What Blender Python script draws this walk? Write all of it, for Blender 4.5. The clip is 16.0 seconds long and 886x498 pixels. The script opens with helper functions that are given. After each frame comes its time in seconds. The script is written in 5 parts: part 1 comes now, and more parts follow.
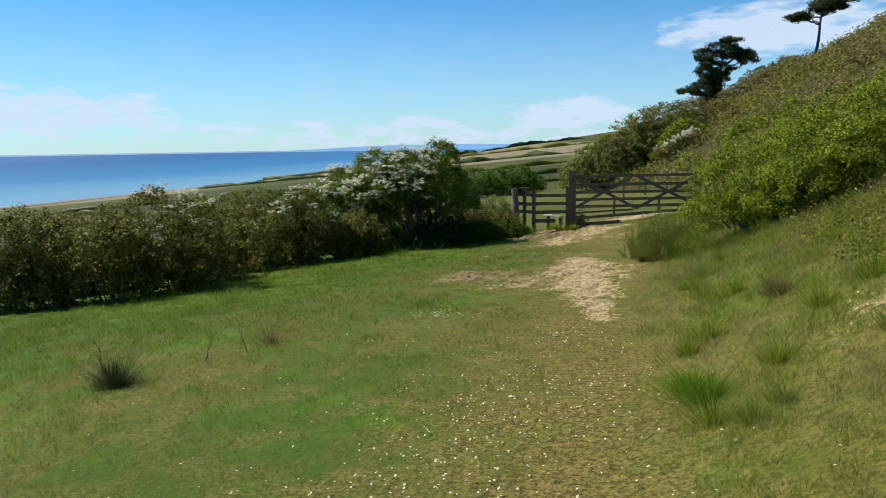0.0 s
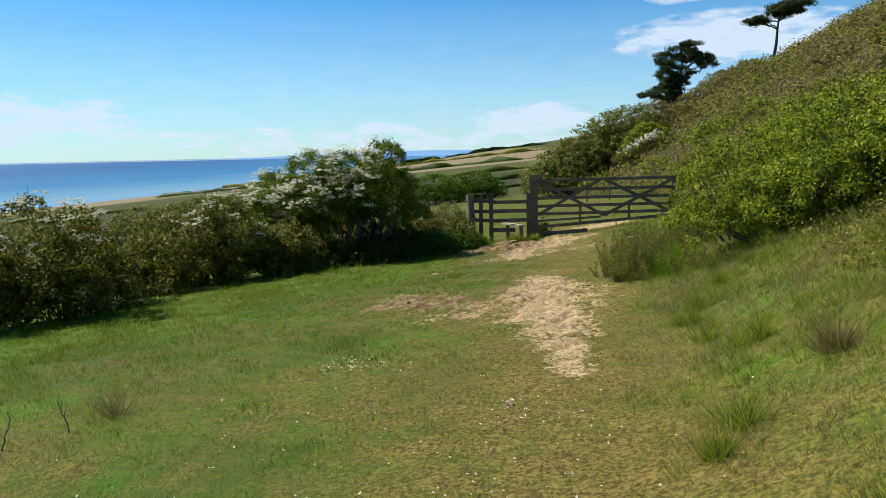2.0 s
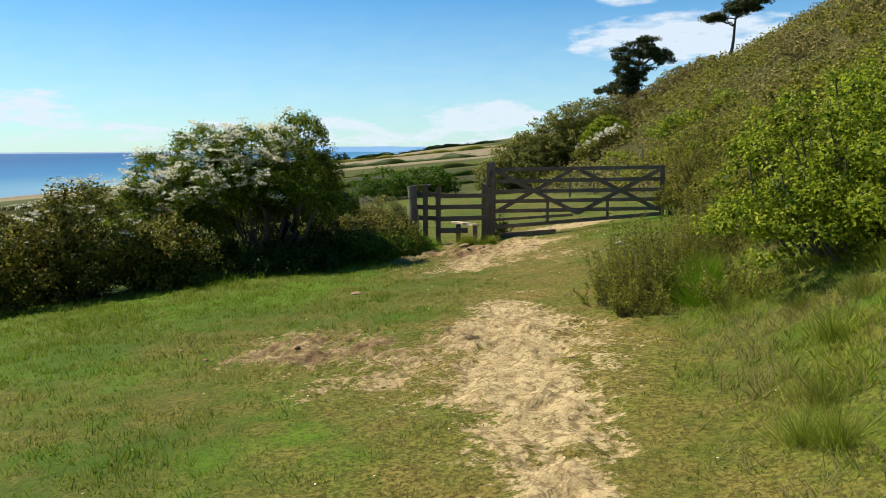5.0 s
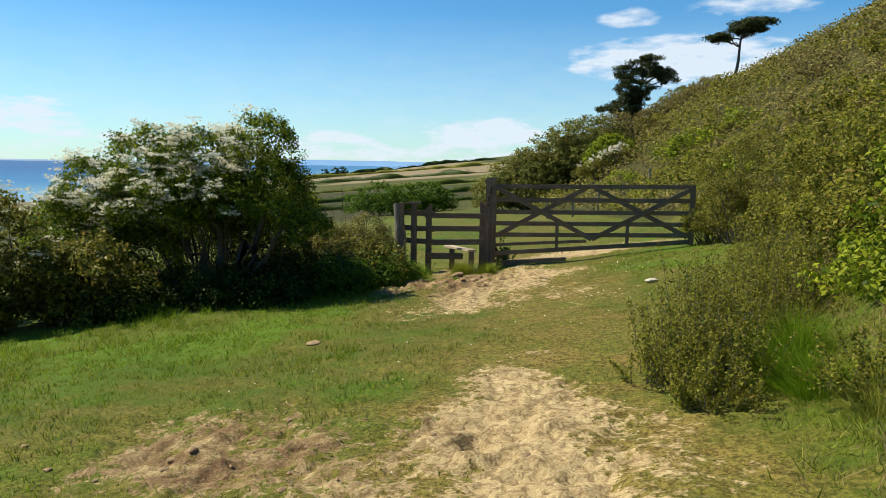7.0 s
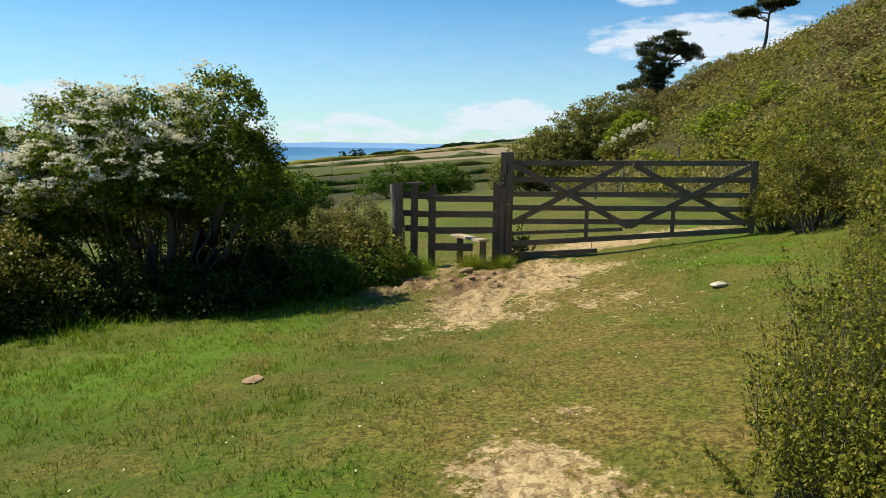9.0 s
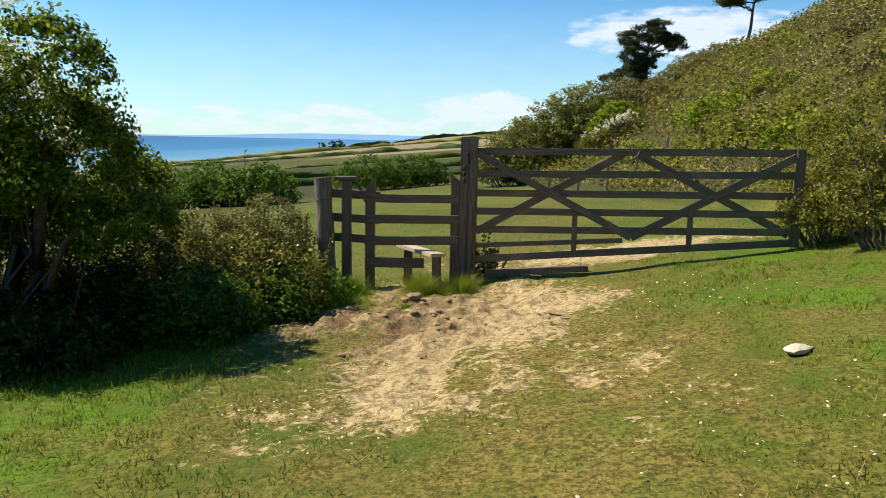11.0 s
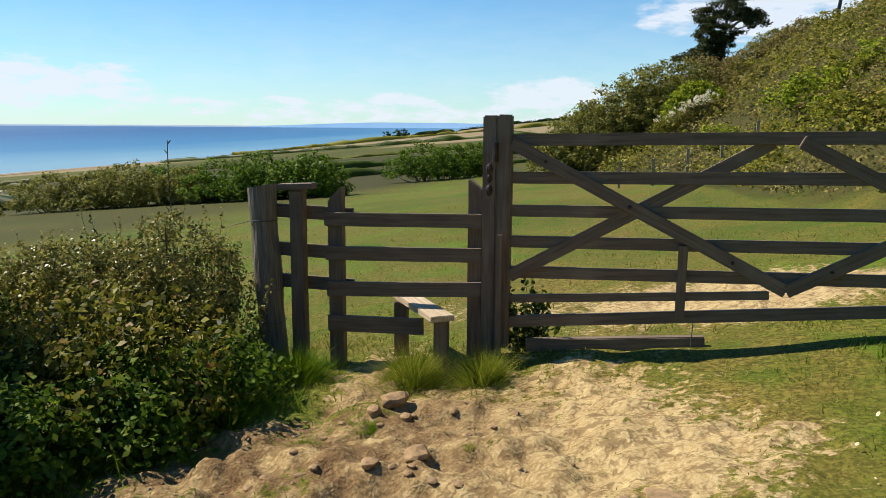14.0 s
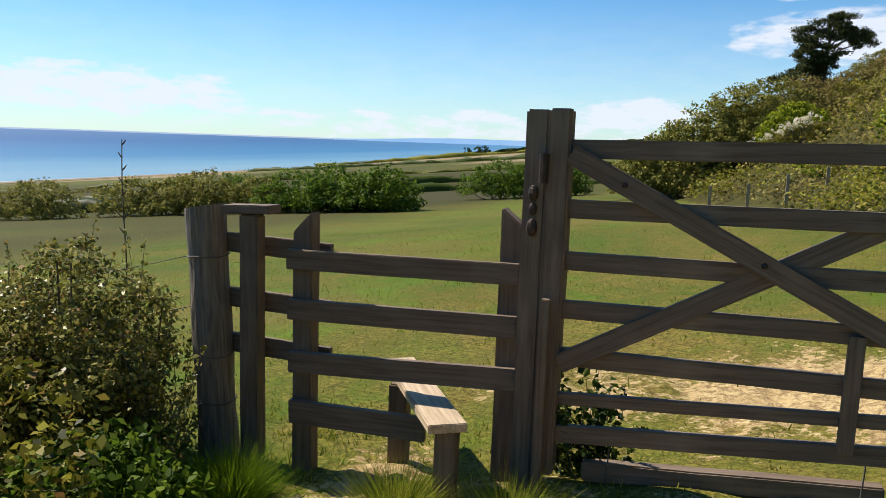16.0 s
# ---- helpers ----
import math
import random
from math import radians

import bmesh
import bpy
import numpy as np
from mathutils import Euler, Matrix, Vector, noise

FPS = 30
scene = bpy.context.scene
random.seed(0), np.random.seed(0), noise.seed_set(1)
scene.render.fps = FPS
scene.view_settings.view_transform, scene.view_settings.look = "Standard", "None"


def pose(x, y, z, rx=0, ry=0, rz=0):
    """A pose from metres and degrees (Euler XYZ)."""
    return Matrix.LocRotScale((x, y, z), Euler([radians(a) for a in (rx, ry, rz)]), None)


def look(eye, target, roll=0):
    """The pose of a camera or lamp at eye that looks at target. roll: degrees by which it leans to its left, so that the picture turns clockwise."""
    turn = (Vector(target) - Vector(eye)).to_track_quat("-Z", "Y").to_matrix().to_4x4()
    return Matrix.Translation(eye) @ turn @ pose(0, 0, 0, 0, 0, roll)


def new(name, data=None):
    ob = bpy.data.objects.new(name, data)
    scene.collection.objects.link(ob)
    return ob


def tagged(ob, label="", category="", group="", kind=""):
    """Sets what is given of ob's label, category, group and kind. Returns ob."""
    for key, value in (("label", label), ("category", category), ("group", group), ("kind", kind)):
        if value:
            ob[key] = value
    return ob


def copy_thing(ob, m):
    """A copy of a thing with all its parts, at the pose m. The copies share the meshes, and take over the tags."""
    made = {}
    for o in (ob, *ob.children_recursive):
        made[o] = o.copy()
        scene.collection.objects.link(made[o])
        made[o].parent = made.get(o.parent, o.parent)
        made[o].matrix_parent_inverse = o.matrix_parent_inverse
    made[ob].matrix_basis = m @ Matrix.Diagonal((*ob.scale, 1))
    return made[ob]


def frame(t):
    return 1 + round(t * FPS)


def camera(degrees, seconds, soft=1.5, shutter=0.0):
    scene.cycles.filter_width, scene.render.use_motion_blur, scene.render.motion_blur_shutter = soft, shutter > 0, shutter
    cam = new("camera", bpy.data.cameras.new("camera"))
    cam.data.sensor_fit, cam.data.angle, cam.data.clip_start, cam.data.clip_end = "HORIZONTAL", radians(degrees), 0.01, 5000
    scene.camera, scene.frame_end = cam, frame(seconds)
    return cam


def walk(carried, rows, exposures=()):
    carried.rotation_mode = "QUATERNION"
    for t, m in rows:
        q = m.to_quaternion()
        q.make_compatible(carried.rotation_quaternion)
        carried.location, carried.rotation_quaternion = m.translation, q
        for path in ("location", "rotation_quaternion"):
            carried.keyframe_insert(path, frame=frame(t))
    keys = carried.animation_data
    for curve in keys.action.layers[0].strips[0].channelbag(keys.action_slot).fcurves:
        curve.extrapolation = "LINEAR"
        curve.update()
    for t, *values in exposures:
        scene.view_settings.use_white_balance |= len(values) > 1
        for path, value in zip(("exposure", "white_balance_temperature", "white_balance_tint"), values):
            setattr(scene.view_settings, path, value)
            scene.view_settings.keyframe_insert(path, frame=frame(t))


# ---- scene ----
cam = camera(61.5, 16.0, 0.8)
PATH = [
    (0, (0.879, 1.148, 1.746), (0.35, 3.057, 1.471), -0.9),
    (0.5, (0.807, 1.636, 1.739), (0.404, 3.581, 1.506), 0.2),
    (1, (0.753, 2.216, 1.682), (0.309, 4.148, 1.422), -0.2),
    (1.5, (0.72, 2.78, 1.641), (0.347, 4.73, 1.399), -0.2),
    (2, (0.689, 3.323, 1.617), (0.254, 5.258, 1.357), -1.2),
    (2.5, (0.705, 3.887, 1.577), (0.353, 5.839, 1.325), 0.7),
    (3, (0.63, 4.397, 1.596), (0.285, 6.351, 1.341), -0.1),
    (3.5, (0.614, 4.936, 1.57), (0.259, 6.877, 1.242), 0.8),
    (3.7, (0.625, 5.165, 1.531), (0.27, 7.116, 1.267), -0.1),
    (5.8, (0.062, 7.71, 1.242), (-0.166, 9.675, 0.948), 0.7),
    (6, (0.047, 7.901, 1.233), (-0.129, 9.869, 0.925), 1.3),
    (6.5, (0.019, 8.401, 1.191), (-0.24, 10.365, 0.918), 1.2),
    (7, (0.041, 8.908, 1.234), (-0.263, 10.872, 1.006), 1.0),
    (7.5, (-0.048, 9.464, 1.215), (-0.446, 11.41, 0.979), -0.4),
    (8, (-0.046, 9.939, 1.18), (-0.484, 11.878, 0.956), 1.0),
    (8.5, (-0.13, 10.433, 1.152), (-0.422, 12.395, 0.9), 1.8),
    (9, (-0.116, 10.969, 1.104), (-0.465, 12.919, 0.828), 0.8),
    (9.2, (-0.16, 11.203, 1.11), (-0.47, 13.165, 0.873), 1.1),
    (11.3, (-0.175, 13.874, 0.953), (-0.465, 15.831, 0.653), 1.2),
    (11.5, (-0.216, 14.058, 0.92), (-0.466, 16.021, 0.627), 1.8),
    (12, (-0.214, 14.683, 0.946), (-0.549, 16.635, 0.667), -0.2),
    (12.5, (-0.178, 15.243, 0.942), (-0.67, 17.158, 0.642), -0.0),
    (13, (-0.23, 15.746, 0.964), (-0.676, 17.668, 0.64), 0.6),
    (13.5, (-0.222, 16.275, 0.994), (-0.757, 18.165, 0.617), 1.0),
    (14, (-0.328, 16.753, 0.965), (-0.792, 18.67, 0.635), 0.4),
    (14.5, (-0.343, 17.238, 0.943), (-0.926, 19.125, 0.628), 0.6),
    (15, (-0.394, 17.684, 0.925), (-0.913, 19.594, 0.642), 2.1),
    (15.5, (-0.459, 18.095, 0.902), (-1.063, 19.981, 0.622), 1.2),
    (16, (-0.485, 18.397, 0.896), (-1.148, 20.262, 0.605), 2.0),
]
walk(cam, [(t, look(eye, target, roll)) for t, eye, target, roll in PATH],
     ((0, 0.27, 5850, 10), (2, 0.36, 6050, 10), (3.5, 0.45, 6300, 10), (6, 0.47, 6450, 10), (9, 0.45, 6500, 11), (11.5, 0.6, 6500, 11), (13.5, 0.45, 6600, 13), (14.5, 0.52, 6600, 14), (16, 0.52, 6600, 16)))

# ---- light ----
SUN_AZ, SUN_EL = radians(-80), radians(50)      # measured from +y towards +x; the sun stands over the sea
sun_way = Vector((math.sin(SUN_AZ) * math.cos(SUN_EL), math.cos(SUN_AZ) * math.cos(SUN_EL), math.sin(SUN_EL)))
sun = new("sun", bpy.data.lights.new("sun", "SUN"))
sun.data.energy, sun.data.angle, sun.data.color = 5.0, radians(0.5), (1.0, 0.94, 0.82)
sun.matrix_world = look(sun_way * 60, (0, 0, 0))
world = bpy.data.worlds.new("sky")
scene.world = world
world.use_nodes = True
wn = world.node_tree
sky = wn.nodes.new("ShaderNodeTexSky")
sky.sky_type, sky.sun_disc, sky.sun_elevation, sky.sun_rotation = "NISHITA", False, SUN_EL, SUN_AZ
sky.air_density, sky.dust_density, sky.ozone_density = 1.0, 0.0, 1.6
deep = wn.nodes.new("ShaderNodeHueSaturation")
deep.inputs["Saturation"].default_value = 1.15
wn.links.new(sky.outputs[0], deep.inputs["Color"])
tint = wn.nodes.new("ShaderNodeMix")
tint.data_type, tint.blend_type = "RGBA", "MULTIPLY"
tint.inputs[0].default_value, tint.inputs[7].default_value = 1.0, (0.56, 1.0, 1.22, 1)
wn.links.new(deep.outputs[0], tint.inputs[6])
wn.links.new(tint.outputs[2], wn.nodes["Background"].inputs[0])
wn.nodes["Background"].inputs[1].default_value = 0.078

# ---- materials ----


def material(name):
    m = bpy.data.materials.new(name)
    m.use_nodes = True
    return m, m.node_tree, m.node_tree.nodes["Principled BSDF"]


def node(tree, kind, **inputs):
    n = tree.nodes.new(kind)
    for key, value in inputs.items():
        n.inputs[key.replace("_", " ")].default_value = value
    return n


def ramp(tree, source, stops):
    n = tree.nodes.new("ShaderNodeValToRGB")
    n.color_ramp.elements[0].position, n.color_ramp.elements[0].color = stops[0][0], (*stops[0][1], 1)
    n.color_ramp.elements[1].position, n.color_ramp.elements[1].color = stops[-1][0], (*stops[-1][1], 1)
    for p, c in stops[1:-1]:
        n.color_ramp.elements.new(p).color = (*c, 1)
    tree.links.new(source, n.inputs[0])
    return n.outputs[0]


def blend(tree, factor, a, b):
    n = tree.nodes.new("ShaderNodeMix")
    n.data_type = "RGBA"
    for socket, value in ((n.inputs[0], factor), (n.inputs[6], a), (n.inputs[7], b)):
        if isinstance(value, bpy.types.NodeSocket):
            tree.links.new(value, socket)
        else:
            socket.default_value = value if isinstance(value, float) else (*value, 1)
    return n.outputs[2]


def grain(tree, scale, detail=4.0, stretch=None, rough=0.6):
    co = tree.nodes.new("ShaderNodeTexCoord").outputs["Object"]
    if stretch:
        m = node(tree, "ShaderNodeMapping", Scale=stretch)
        tree.links.new(co, m.inputs[0])
        co = m.outputs[0]
    n = node(tree, "ShaderNodeTexNoise", Scale=scale, Detail=detail, Roughness=rough)
    tree.links.new(co, n.inputs["Vector"])
    return n.outputs[0]


def math_node(tree, op, a, b=0.0):
    n = tree.nodes.new("ShaderNodeMath")
    n.operation = op
    for socket, value in zip(n.inputs, (a, b)):
        if isinstance(value, bpy.types.NodeSocket):
            tree.links.new(value, socket)
        else:
            socket.default_value = value
    return n.outputs[0]


def bump(tree, bsdf, height, strength, distance):
    n = node(tree, "ShaderNodeBump", Strength=strength, Distance=distance)
    tree.links.new(height, n.inputs["Height"])
    tree.links.new(n.outputs[0], bsdf.inputs["Normal"])


def leaf_material(name, stops, gloss=0.55, thin=0.45):
    """Leaves: each its own tint, a soft sheen, some light through them."""
    m, tree, bsdf = material(name)
    geo = tree.nodes.new("ShaderNodeNewGeometry")
    col = ramp(tree, geo.outputs["Random Per Island"], stops)
    patch = grain(tree, 1.6, 2.0)
    col = blend(tree, math_node(tree, "MULTIPLY", patch, 0.35), col, stops[0][1])
    tuft = ramp(tree, grain(tree, 9.0, 2.0), ((0.45, (0, 0, 0)), (0.7, (0.5, 0.5, 0.5))))
    col = blend(tree, tuft, col, stops[-2][1])
    tree.links.new(col, bsdf.inputs["Base Color"])
    bsdf.inputs["Roughness"].default_value = gloss
    bsdf.inputs["Specular IOR Level"].default_value = 0.12
    tr = tree.nodes.new("ShaderNodeBsdfTranslucent")
    tree.links.new(col, tr.inputs[0])
    mix = node(tree, "ShaderNodeMixShader", Fac=thin)
    tree.links.new(bsdf.outputs[0], mix.inputs[1])
    tree.links.new(tr.outputs[0], mix.inputs[2])
    tree.links.new(mix.outputs[0], tree.nodes["Material Output"].inputs[0])
    return m


HAWTHORN_LEAF = leaf_material("hawthorn_leaf", ((0, (0.03, 0.055, 0.006)), (0.5, (0.13, 0.185, 0.013)), (1, (0.40, 0.44, 0.035))), 0.45, 0.5)
HEDGE_LEAF = leaf_material("hedge_leaf", ((0, (0.025, 0.036, 0.007)), (0.45, (0.10, 0.11, 0.013)), (0.82, (0.34, 0.32, 0.04)), (1, (0.30, 0.16, 0.06))), 0.5, 0.35)
BRIGHT_LEAF = leaf_material("bright_leaf", ((0, (0.03, 0.06, 0.005)), (0.35, (0.17, 0.23, 0.012)), (1, (0.56, 0.58, 0.04))), 0.5, 0.5)
SCRUB_LEAF = leaf_material("scrub_leaf", ((0, (0.045, 0.055, 0.009)), (0.45, (0.16, 0.165, 0.018)), (0.85, (0.37, 0.35, 0.04)), (1, (0.36, 0.23, 0.07))))
THICKET_LEAF = leaf_material("thicket_leaf", ((0, (0.07, 0.075, 0.016)), (0.5, (0.23, 0.225, 0.04)), (1, (0.44, 0.40, 0.10))), 0.6, 0.35)
ROSE_LEAF = leaf_material("rose_leaf", ((0, (0.045, 0.055, 0.012)), (0.5, (0.165, 0.17, 0.03)), (0.85, (0.43, 0.40, 0.10)), (1, (0.38, 0.19, 0.08))), 0.33, 0.35)
LUSH_LEAF = leaf_material("lush_leaf", ((0, (0.04, 0.08, 0.008)), (0.5, (0.09, 0.16, 0.012)), (1, (0.22, 0.30, 0.03))))
SPINY_LEAF = leaf_material("spiny_leaf", ((0, (0.045, 0.06, 0.008)), (0.4, (0.165, 0.18, 0.018)), (0.85, (0.40, 0.38, 0.045)), (1, (0.36, 0.26, 0.08))))
DRY_LEAF = leaf_material("dry_leaf", ((0, (0.11, 0.085, 0.032)), (0.5, (0.25, 0.20, 0.06)), (1, (0.42, 0.36, 0.10))), 0.8, 0.25)
DARK_LEAF = leaf_material("dark_leaf", ((0, (0.015, 0.03, 0.006)), (0.6, (0.045, 0.075, 0.009)), (1, (0.12, 0.16, 0.02))), 0.5, 0.3)
NEEDLE = leaf_material("pine_needle", ((0, (0.022, 0.034, 0.013)), (0.5, (0.06, 0.075, 0.022)), (1, (0.15, 0.15, 0.05))), 0.7, 0.2)
TURF = leaf_material("turf_blade", ((0, (0.075, 0.105, 0.009)), (0.45, (0.19, 0.235, 0.02)), (0.8, (0.34, 0.33, 0.045)), (1, (0.46, 0.39, 0.17))), 0.7, 0.45)
LUSH = leaf_material("lush_blade", ((0, (0.06, 0.12, 0.004)), (0.6, (0.155, 0.27, 0.010)), (1, (0.33, 0.42, 0.025))), 0.7, 0.45)
BANK_BLADE = leaf_material("bank_blade", ((0, (0.09, 0.125, 0.008)), (0.5, (0.23, 0.28, 0.02)), (1, (0.44, 0.43, 0.07))), 0.7, 0.45)
STRAW = leaf_material("straw_blade", ((0, (0.16, 0.125, 0.04)), (0.5, (0.28, 0.22, 0.085)), (1, (0.42, 0.34, 0.16))), 0.7, 0.4)
PETAL = leaf_material("petal", ((0, (0.74, 0.67, 0.46)), (0.5, (0.84, 0.78, 0.58)), (1, (0.90, 0.86, 0.70))), 0.8, 0.35)


def wood_material(name, dark, light, lichen, along=(0.6, 14, 14)):
    m, tree, bsdf = material(name)
    fibre = grain(tree, 6.0, 6.0, along)
    broad = grain(tree, 2.2, 3.0)
    col = ramp(tree, fibre, ((0.32, dark), (0.68, light)))
    col = blend(tree, ramp(tree, broad, ((0.5, (0, 0, 0)), (0.75, (0.6, 0.6, 0.6)))), col, lichen)
    tree.links.new(col, bsdf.inputs["Base Color"])
    bsdf.inputs["Roughness"].default_value = 0.8
    bump(tree, bsdf, fibre, 0.6, 0.006)
    return m


WOOD = wood_material("weathered_oak", (0.095, 0.064, 0.041), (0.19, 0.137, 0.09), (0.25, 0.195, 0.13))
PALE_WOOD = wood_material("worn_step_wood", (0.30, 0.22, 0.13), (0.58, 0.46, 0.30), (0.50, 0.41, 0.28))
POST_WOOD = wood_material("round_post_wood", (0.15, 0.11, 0.07), (0.38, 0.30, 0.20), (0.40, 0.34, 0.25))
ROUND_WOOD = wood_material("round_trunk_wood", (0.09, 0.075, 0.055), (0.25, 0.21, 0.16), (0.28, 0.26, 0.20), (14, 14, 0.6))
BARK = wood_material("bark", (0.05, 0.04, 0.03), (0.14, 0.11, 0.08), (0.16, 0.15, 0.11))


def plain(name, col, rough=0.6, metal=0.0, vary=0.25, scale=30.0):
    m, tree, bsdf = material(name)
    g = grain(tree, scale)
    c = ramp(tree, g, ((0.3, tuple(v * (1 - vary) for v in col)), (0.7, tuple(min(v * (1 + vary), 1) for v in col))))
    tree.links.new(c, bsdf.inputs["Base Color"])
    bsdf.inputs["Roughness"].default_value, bsdf.inputs["Metallic"].default_value = rough, metal
    bump(tree, bsdf, g, 0.4, 0.01)
    return m


STONE = plain("pale_stone", (0.50, 0.44, 0.31), 0.9, 0, 0.25, 14.0)
CLOD = plain("earth_clod", (0.28, 0.18, 0.085), 0.95, 0, 0.4, 25.0)
IRON = plain("rusty_iron", (0.07, 0.05, 0.04), 0.6, 0.7)
WIRE = plain("galvanised_wire", (0.11, 0.105, 0.10), 0.7, 0.4)
YELLOW = plain("daisy_eye", (0.75, 0.5, 0.05), 0.7)
# distance haze put into the coast's colour as a pale blue glow
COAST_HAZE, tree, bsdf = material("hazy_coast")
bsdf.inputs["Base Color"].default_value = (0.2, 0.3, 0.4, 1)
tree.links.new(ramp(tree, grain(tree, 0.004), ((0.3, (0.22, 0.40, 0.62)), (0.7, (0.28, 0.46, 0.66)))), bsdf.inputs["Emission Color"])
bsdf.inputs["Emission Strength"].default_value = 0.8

# the land: turf, dry turf, bare soil, far fields and the beach, mixed by masks held on the mesh
LAND, tree, bsdf = material("land")
cover = tree.nodes.new("ShaderNodeAttribute")
cover.attribute_name = "cover"
masks = tree.nodes.new("ShaderNodeSeparateColor")
tree.links.new(cover.outputs["Color"], masks.inputs[0])
soil, dry, tan = masks.outputs
fine, mid, broad = grain(tree, 60.0, 5.0), grain(tree, 7.0, 5.0), grain(tree, 0.8, 4.0)
# straw flecks, and shade between grass clumps put into the turf colour
speck = ramp(tree, math_node(tree, "MULTIPLY", math_node(tree, "ADD", fine, math_node(tree, "ADD", grain(tree, 34.0, 3.0), grain(tree, 17.0, 4.0, None, 0.7))), 0.3333), ((0.43, (0, 0, 0)), (0.57, (1, 1, 1))))
blotch = ramp(tree, grain(tree, 3.5, 5.0, None, 0.7), ((0.40, (0, 0, 0)), (0.62, (1, 1, 1))))
grass = blend(tree, speck, (0.0384, 0.0576, 0.00448), (0.1408, 0.1664, 0.01408))
grass = blend(tree, math_node(tree, "MULTIPLY", blotch, 0.40), grass, (0.064, 0.1056, 0.0064))
fresh = node(tree, "ShaderNodeMapRange", From_Min=0.30, From_Max=0.0, To_Max=0.75)
tree.links.new(dry, fresh.inputs[0])
grass = blend(tree, math_node(tree, "MULTIPLY", fresh.outputs[0], math_node(tree, "ADD", speck, 0.35)), grass, (0.088, 0.175, 0.006))
grass = blend(tree, ramp(tree, broad, ((0.42, (0, 0, 0)), (0.62, (0.7, 0.7, 0.7)))), grass, (0.0832, 0.0864, 0.01024))
field = grain(tree, 0.16, 5.0)
grass = blend(tree, ramp(tree, field, ((0.42, (0.75, 0.75, 0.75)), (0.52, (0, 0, 0)))), grass, (0.048, 0.0864, 0.00576))
grass = blend(tree, ramp(tree, field, ((0.55, (0, 0, 0)), (0.66, (0.45, 0.45, 0.45)))), grass, (0.128, 0.1088, 0.0288))
straw = blend(tree, speck, (0.0768, 0.0544, 0.01024), (0.2304, 0.1696, 0.0384))
col = blend(tree, math_node(tree, "MULTIPLY", math_node(tree, "ADD", dry, math_node(tree, "MULTIPLY", math_node(tree, "SUBTRACT", blotch, 0.5), -0.5)), 0.9), grass, straw)
crumb = node(tree, "ShaderNodeTexVoronoi", Scale=17.0)
crumb_small = node(tree, "ShaderNodeTexVoronoi", Scale=48.0)
place = tree.nodes.new("ShaderNodeTexCoord").outputs["Object"]
warp = node(tree, "ShaderNodeTexNoise", Scale=11.0, Detail=3.0)
tree.links.new(place, warp.inputs["Vector"])
shift = tree.nodes.new("ShaderNodeVectorMath")
shift.operation = "MULTIPLY_ADD"
shift.inputs[1].default_value = (0.11, 0.11, 0.11)
tree.links.new(warp.outputs["Color"], shift.inputs[0])
tree.links.new(place, shift.inputs[2])
for cells in (crumb, crumb_small):
    tree.links.new(shift.outputs[0], cells.inputs["Vector"])
gaps = math_node(tree, "ADD", math_node(tree, "MULTIPLY", crumb.outputs["Distance"], 0.65), math_node(tree, "MULTIPLY", crumb_small.outputs["Distance"], 0.35))
moist = tree.nodes.new("ShaderNodeAttribute")
moist.attribute_name = "moist"
earth = blend(tree, ramp(tree, mid, ((0.40, (0, 0, 0)), (0.60, (1, 1, 1)))), (0.2944, 0.1984, 0.08), (0.4736, 0.3488, 0.1568))
earth = blend(tree, ramp(tree, fine, ((0.42, (0, 0, 0)), (0.66, (0.7, 0.7, 0.7)))), earth, (0.5376, 0.4288, 0.2208))
churned = blend(tree, ramp(tree, fine, ((0.38, (0, 0, 0)), (0.64, (1, 1, 1)))), (0.096, 0.0544, 0.02304), (0.2432, 0.1536, 0.0672))
wet = math_node(tree, "MULTIPLY", moist.outputs["Fac"], ramp(tree, grain(tree, 5.0, 4.0), ((0.36, (0.25, 0.25, 0.25)), (0.58, (1, 1, 1)))))
earth = blend(tree, wet, earth, churned)
# small shadows between the clods painted into the soil as brown gaps
earth = blend(tree, ramp(tree, math_node(tree, "ADD", gaps, math_node(tree, "MULTIPLY", math_node(tree, "SUBTRACT", mid, 0.5), 0.6)), ((0.50, (0, 0, 0)), (0.70, (0.7, 0.7, 0.7)))), earth, (0.1408, 0.0832, 0.0352))
ragged = math_node(tree, "ADD", soil, math_node(tree, "MULTIPLY", math_node(tree, "SUBTRACT", grain(tree, 16.0, 6.0, None, 0.7), 0.5), 2.0))
col = blend(tree, ramp(tree, ragged, ((0.42, (0, 0, 0)), (0.60, (1, 1, 1)))), col, earth)
col = blend(tree, tan, col, blend(tree, grain(tree, 0.02, 4.0), (0.19, 0.145, 0.07), (0.27, 0.21, 0.11)))
# darker olive-brown over the hillside, the seaward slope and patches of far land
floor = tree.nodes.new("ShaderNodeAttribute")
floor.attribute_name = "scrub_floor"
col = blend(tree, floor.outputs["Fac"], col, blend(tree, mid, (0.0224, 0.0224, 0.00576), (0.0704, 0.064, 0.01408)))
where = tree.nodes.new("ShaderNodeNewGeometry")
xyz = tree.nodes.new("ShaderNodeSeparateXYZ")
tree.links.new(where.outputs["Position"], xyz.inputs[0])
shore = node(tree, "ShaderNodeMapRange", From_Min=-47.4, From_Max=-48.4)
tree.links.new(xyz.outputs[2], shore.inputs[0])
col = blend(tree, shore.outputs[0], col, (0.256, 0.1792, 0.1088))
tree.links.new(col, bsdf.inputs["Base Color"])
bsdf.inputs["Roughness"].default_value = 0.95
